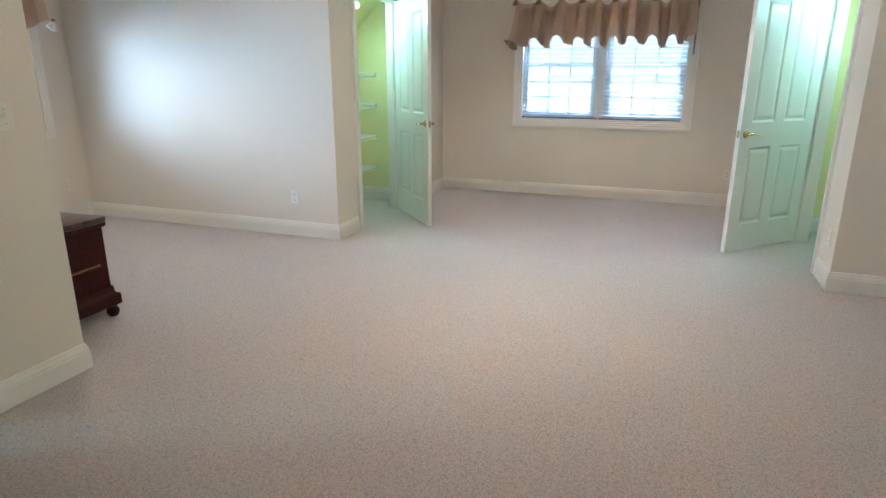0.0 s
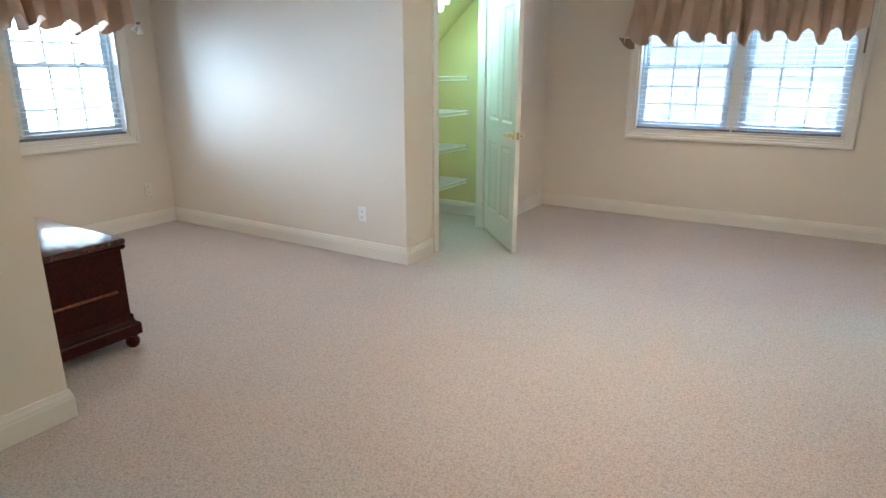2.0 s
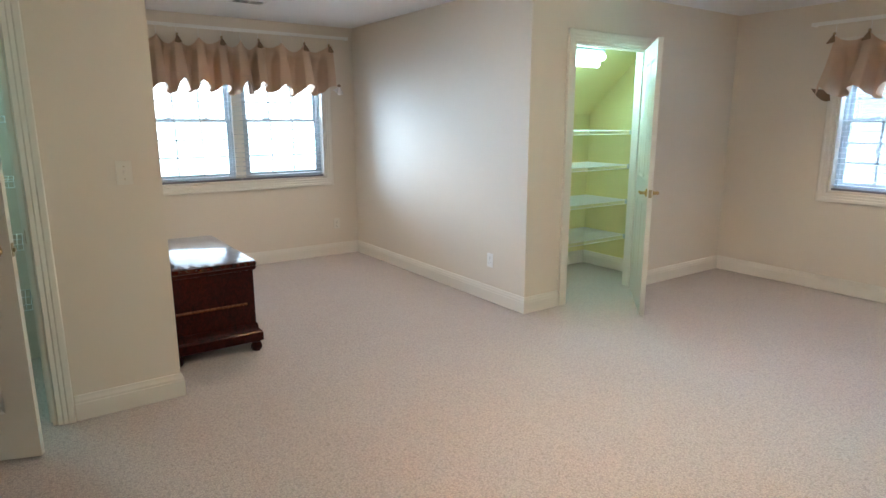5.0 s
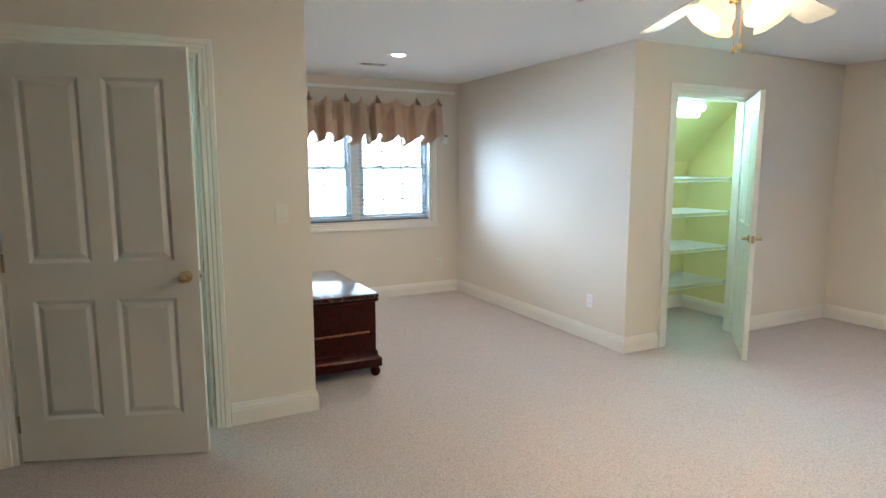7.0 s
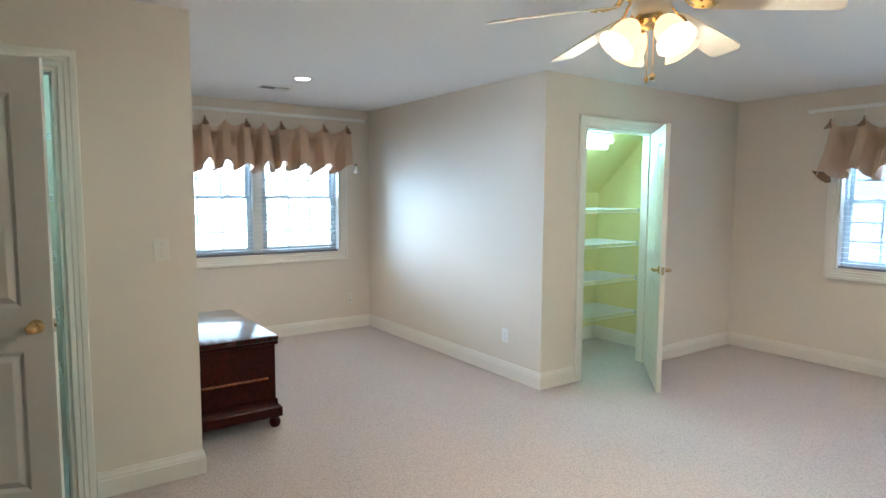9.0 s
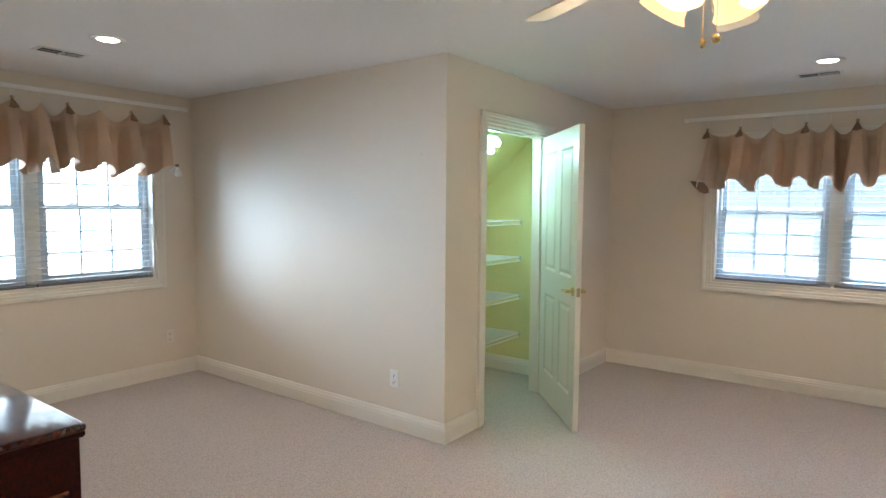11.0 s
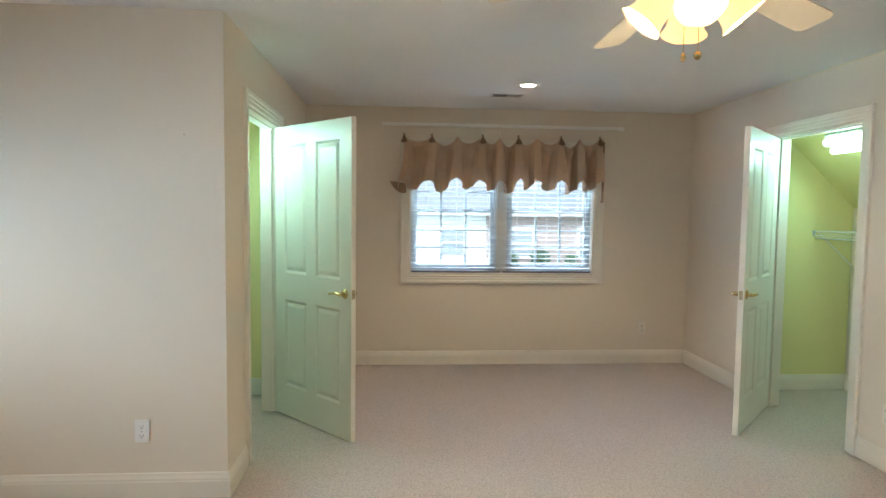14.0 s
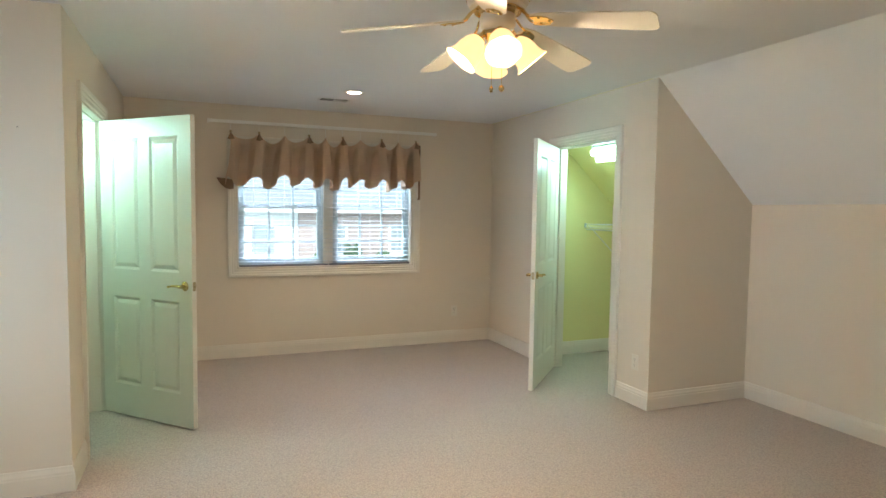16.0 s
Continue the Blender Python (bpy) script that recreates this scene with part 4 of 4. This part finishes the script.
for z in (0.375, 0.72, 1.06, 1.385):
    wire_shelf("wire_shelf", XKW, -2.45, YC + 0.13, CN - 0.004, z, "white coated wire shelf on the closet knee wall", "closet wire shelves", brace=False)
wire_shelf("wire_shelf", XK, 2.31, YC + 0.13, CN - 0.004, 1.345, "white coated wire shelf with hanging rod", "closet wire shelves", rod=True)
for z in (0.45, 0.80, 1.15, 1.50, 1.85):
    wire_shelf("wire_shelf", -3.1, -2.72, 0.43, YS - 0.125, z, "white coated wire shelf in the linen closet", "linen wire shelves")

# ---- closet tube lights ----


def tube_light(name, m, ln, label):
    """Short two-tube wraparound fixture; local z points out of the ceiling's face."""
    t = thing(name, label, "ceiling light", m, "closet tube lights")
    part("pan", box(-ln / 2, ln / 2, -0.085, 0.085, 0.0, 0.03, bevel=0.006), SASH, t)
    for y in (-0.04, 0.04):
        bm = add_rod(bmesh.new(), (-ln / 2 + 0.02, y, 0.058), (ln / 2 - 0.02, y, 0.058), 0.03, 16)
        part("tube", bm, TUBEGLOW, t, "glowing white tube", smooth=0.8)
    return t


def slope_pose(x, y, side):
    ang = math.degrees(math.atan(SL))
    z = H - SL * (x - XE) if side > 0 else H - 0.11 + SL * (x - (XW - 0.12))
    return pose(x, y, z, 0, 0, 0) @ Euler((math.pi, side * radians(ang) * 1, 0)).to_matrix().to_4x4() @ pose(0, 0, 0, 0, 0, 90)


for x, y, side in ((-2.44, 5.90, -1), (2.12, 5.98, 1)):
    m = slope_pose(x, y, side)
    tube_light("tube_light", m, 0.42, "glowing fluorescent tube light on the closet slope")
    lamp("tube_glow", "AREA", m @ pose(0, 0, 0.10, 180, 0, 0), 4.6, TUBE, 0.4, 0.16)
m = pose(-2.6, 1.3, H, 180, 0, 0)
tube_light("tube_light", m, 0.42, "glowing fluorescent tube light in the linen closet")
lamp("tube_glow", "AREA", m @ pose(0, 0, 0.10, 180, 0, 0), 3.2, TUBE, 0.4, 0.16)

# ---- outdoors: ground, street, neighbours ----
GROUND = material("winter_lawn", (0.26, 0.36, 0.20), 0.95, var=0.2, scale=0.3, fine=8, bump=0.3, depth=0.02)
PAVE = material("pale_concrete", (0.46, 0.45, 0.43), 0.9, var=0.1, scale=0.5, fine=20, bump=0.2)
SIDING = material("pale_blue_siding", (0.66, 0.70, 0.73), 0.6, var=0.03, scale=2, fine=30)
BRICK = material("red_brick", (0.47, 0.39, 0.38), 0.9, var=0.15, scale=6, fine=14, bump=0.3)
ROOF = material("grey_shingles", (0.34, 0.38, 0.44), 0.9, var=0.15, scale=3, fine=25, bump=0.3)
DARKGLASS = material("house_window_glass", (0.30, 0.34, 0.38), 0.1, var=0.05)
CARPAINT = material("silver_car_paint", (0.50, 0.54, 0.58), 0.25, 0.3, var=0.02)
TYRE = material("tyre_rubber", (0.03, 0.03, 0.03), 0.8, var=0.05)
GZ = -4.2
structure("ground", box(-300, 300, -300, 300, GZ - 0.5, GZ), GROUND, "pale winter lawn reaching the horizon", "ground")
# added glowing sheet in place of a view; it imitates overexposed daylight
structure("backdrop", box(-14.2, -14.0, -24, 30, GZ, 16), DAYPANEL, "added glowing panel standing in for daylight beyond the west window", "backdrop")
structure("road", box(-80, 80, 17.0, 23.5, GZ, GZ + 0.02), PAVE, "pale concrete street", "road")
structure("pavement", box(-80, 80, 14.6, 16.2, GZ, GZ + 0.05), PAVE, "pale concrete sidewalk", "pavement")


def house(x0, x1, y0, y1, storeys, label, walls, porch=False):
    h = thing("house", label, "house", pose((x0 + x1) / 2, y0, GZ), "neighbour houses")
    w, d, ht = x1 - x0, y1 - y0, 2.8 * storeys
    part("wall", box(-w / 2, w / 2, 0, d, 0, ht), walls, h)
    e = 0.5
    roof = part("roof", add_prism(bmesh.new(), [(-e, ht - 0.05), (d / 2, ht + d * 0.28), (d + e, ht - 0.05), (d + e, ht + 0.1), (d / 2, ht + d * 0.28 + 0.2), (-e, ht + 0.1)], -w / 2 - e, w / 2 + e, lambda a, b, c: (c, a, b)), ROOF, h)
    part("gable", add_prism(bmesh.new(), [(0, ht - 0.06), (d, ht - 0.06), (d / 2, ht + d * 0.28)], -w / 2 + 0.02, w / 2 - 0.02, lambda a, b, c: (c, a, b)), SIDING, h)
    part("eave_board", box(-w / 2 - e, w / 2 + e, -e - 0.03, -e, ht - 0.1, ht + 0.12), SIDING, h)
    n = max(2, int(w / 2.8))
    for f in range(storeys):
        for i in range(n):
            cx = -w / 2 + w * (i + 0.5) / n
            win = part("window", add_frame(bmesh.new(), cx - 0.6, cx + 0.6, 2.8 * f + 0.8, 2.8 * f + 2.2, 0.12, -0.06, 0.0), SIDING, h)
            part("pane", box(cx - 0.48, cx + 0.48, -0.03, -0.004, 2.8 * f + 0.92, 2.8 * f + 2.08), DARKGLASS, win)
            part("glazing_bar", box(cx - 0.48, cx + 0.48, -0.045, -0.03, 2.8 * f + 1.47, 2.8 * f + 1.53), SIDING, win)
    if porch:
        part("porch_floor", box(-w / 2, w / 2, -2.4, -0.002, 2.5, 2.72), SIDING, h)
        part("rail", box(-w / 2, w / 2, -2.4, -2.32, 3.62, 3.70), SIDING, h)
        for i in range(int(w / 0.28)):
            part("baluster", box(-w / 2 + 0.28 * i, -w / 2 + 0.28 * i + 0.05, -2.385, -2.335, 2.72, 3.62), SIDING, h)
        for i in range(5):
            cx = -w / 2 + (w - 0.16) * i / 4
            part("post", box(cx, cx + 0.16, -2.4, -2.24, 0, 2.5), SIDING, h)
    return h


house(-12, 2.6, 28, 37, 2, "pale sided house with a railed balcony across the street", SIDING, porch=True)
house(2.62, 15, 28.02, 37, 2, "red brick house with a grey shingle roof", BRICK)
house(-30, -15, 27, 36, 2, "pale sided house down the street", SIDING)
house(18, 30, 27, 36, 2, "pale sided house further along", SIDING)


def car(x, y, label):
    c = thing("parked_car", label, "car", pose(x, y, GZ + 0.02))
    prof = [(-2.2, 0.35), (-2.15, 0.8), (-1.5, 0.95), (-0.9, 1.42), (0.7, 1.45), (1.35, 1.0), (2.1, 0.85), (2.2, 0.4)]
    part("body", add_prism(bmesh.new(), prof, -0.85, 0.85, lambda a, b, cc: (a, cc, b)), CARPAINT, c)
    part("side_window", add_prism(bmesh.new(), [(-0.85, 1.0), (-0.62, 1.36), (0.62, 1.38), (1.05, 1.0)], -0.86, -0.852, lambda a, b, cc: (a, cc, b)), DARKGLASS, c)
    for wx in (-1.35, 1.35):
        for wy in (-0.86, 0.70):
            part("wheel", add_lathe(bmesh.new(), [(0.33, 0.0), (0.33, 0.16)], 20, pose(wx, wy + 0.16, 0.33, 90, 0, 0)), TYRE, c)


car(-3.4, 18.4, "silver car parked along the street")

LEAF = material("evergreen_leaves", (0.10, 0.17, 0.09), 0.8, var=0.2, scale=2, fine=12, random_piece=0.15)
BARK = material("grey_brown_bark", (0.16, 0.12, 0.09), 0.9, var=0.15, scale=5, fine=40, bump=0.3)


def shrub(x, y, ht, rad):
    """Upright evergreen: a tapered stem, side limbs and a crown of small crossed leaf sprays with gaps."""
    t = thing("evergreen_shrub", "tall dark green evergreen shrub across the street", "shrub", pose(x, y, GZ), "evergreen shrubs")
    bm = add_lathe(bmesh.new(), [(0.09, 0.0), (0.07, ht * 0.4), (0.02, ht * 0.92)], 8)
    for i in range(9):
        a, z = i * 2.4, ht * (0.22 + 0.07 * i)
        add_rod(bm, (0, 0, z), (0.6 * rad * math.cos(a), 0.6 * rad * math.sin(a), z + 0.3), 0.02, 5)
    part("trunk", bm, BARK, t)
    verts, faces = [], []
    for i in range(420):
        f = random.random() ** 0.8
        r = rad * (1.0 - 0.75 * f) * random.uniform(0.55, 1.08) * (1 + 0.2 * math.sin(5 * f + x))
        a = random.uniform(0, 2 * math.pi)
        c = Vector((r * math.cos(a), r * math.sin(a), ht * (0.10 + 0.90 * f)))
        for k in range(2):
            u = Vector((random.uniform(-1, 1), random.uniform(-1, 1), random.uniform(-0.3, 0.8))).normalized() * random.uniform(0.10, 0.20)
            w = u.orthogonal().normalized() * random.uniform(0.04, 0.09)
            b = len(verts)
            verts += [c - u, c + w, c + u, c - w]
            faces.append((b, b + 1, b + 2, b + 3))
    me = bpy.data.meshes.new("crown")
    me.from_pydata([tuple(v) for v in verts], [], faces)
    me.materials.append(LEAF)
    crown = new("crown", me)
    crown.parent = t
    return t


for x, y, ht, rad in ((3.3, 26.2, 3.9, 1.0), (4.6, 26.4, 4.2, 1.1), (5.9, 26.1, 3.9, 1.0)):
    shrub(x, y, ht, rad)
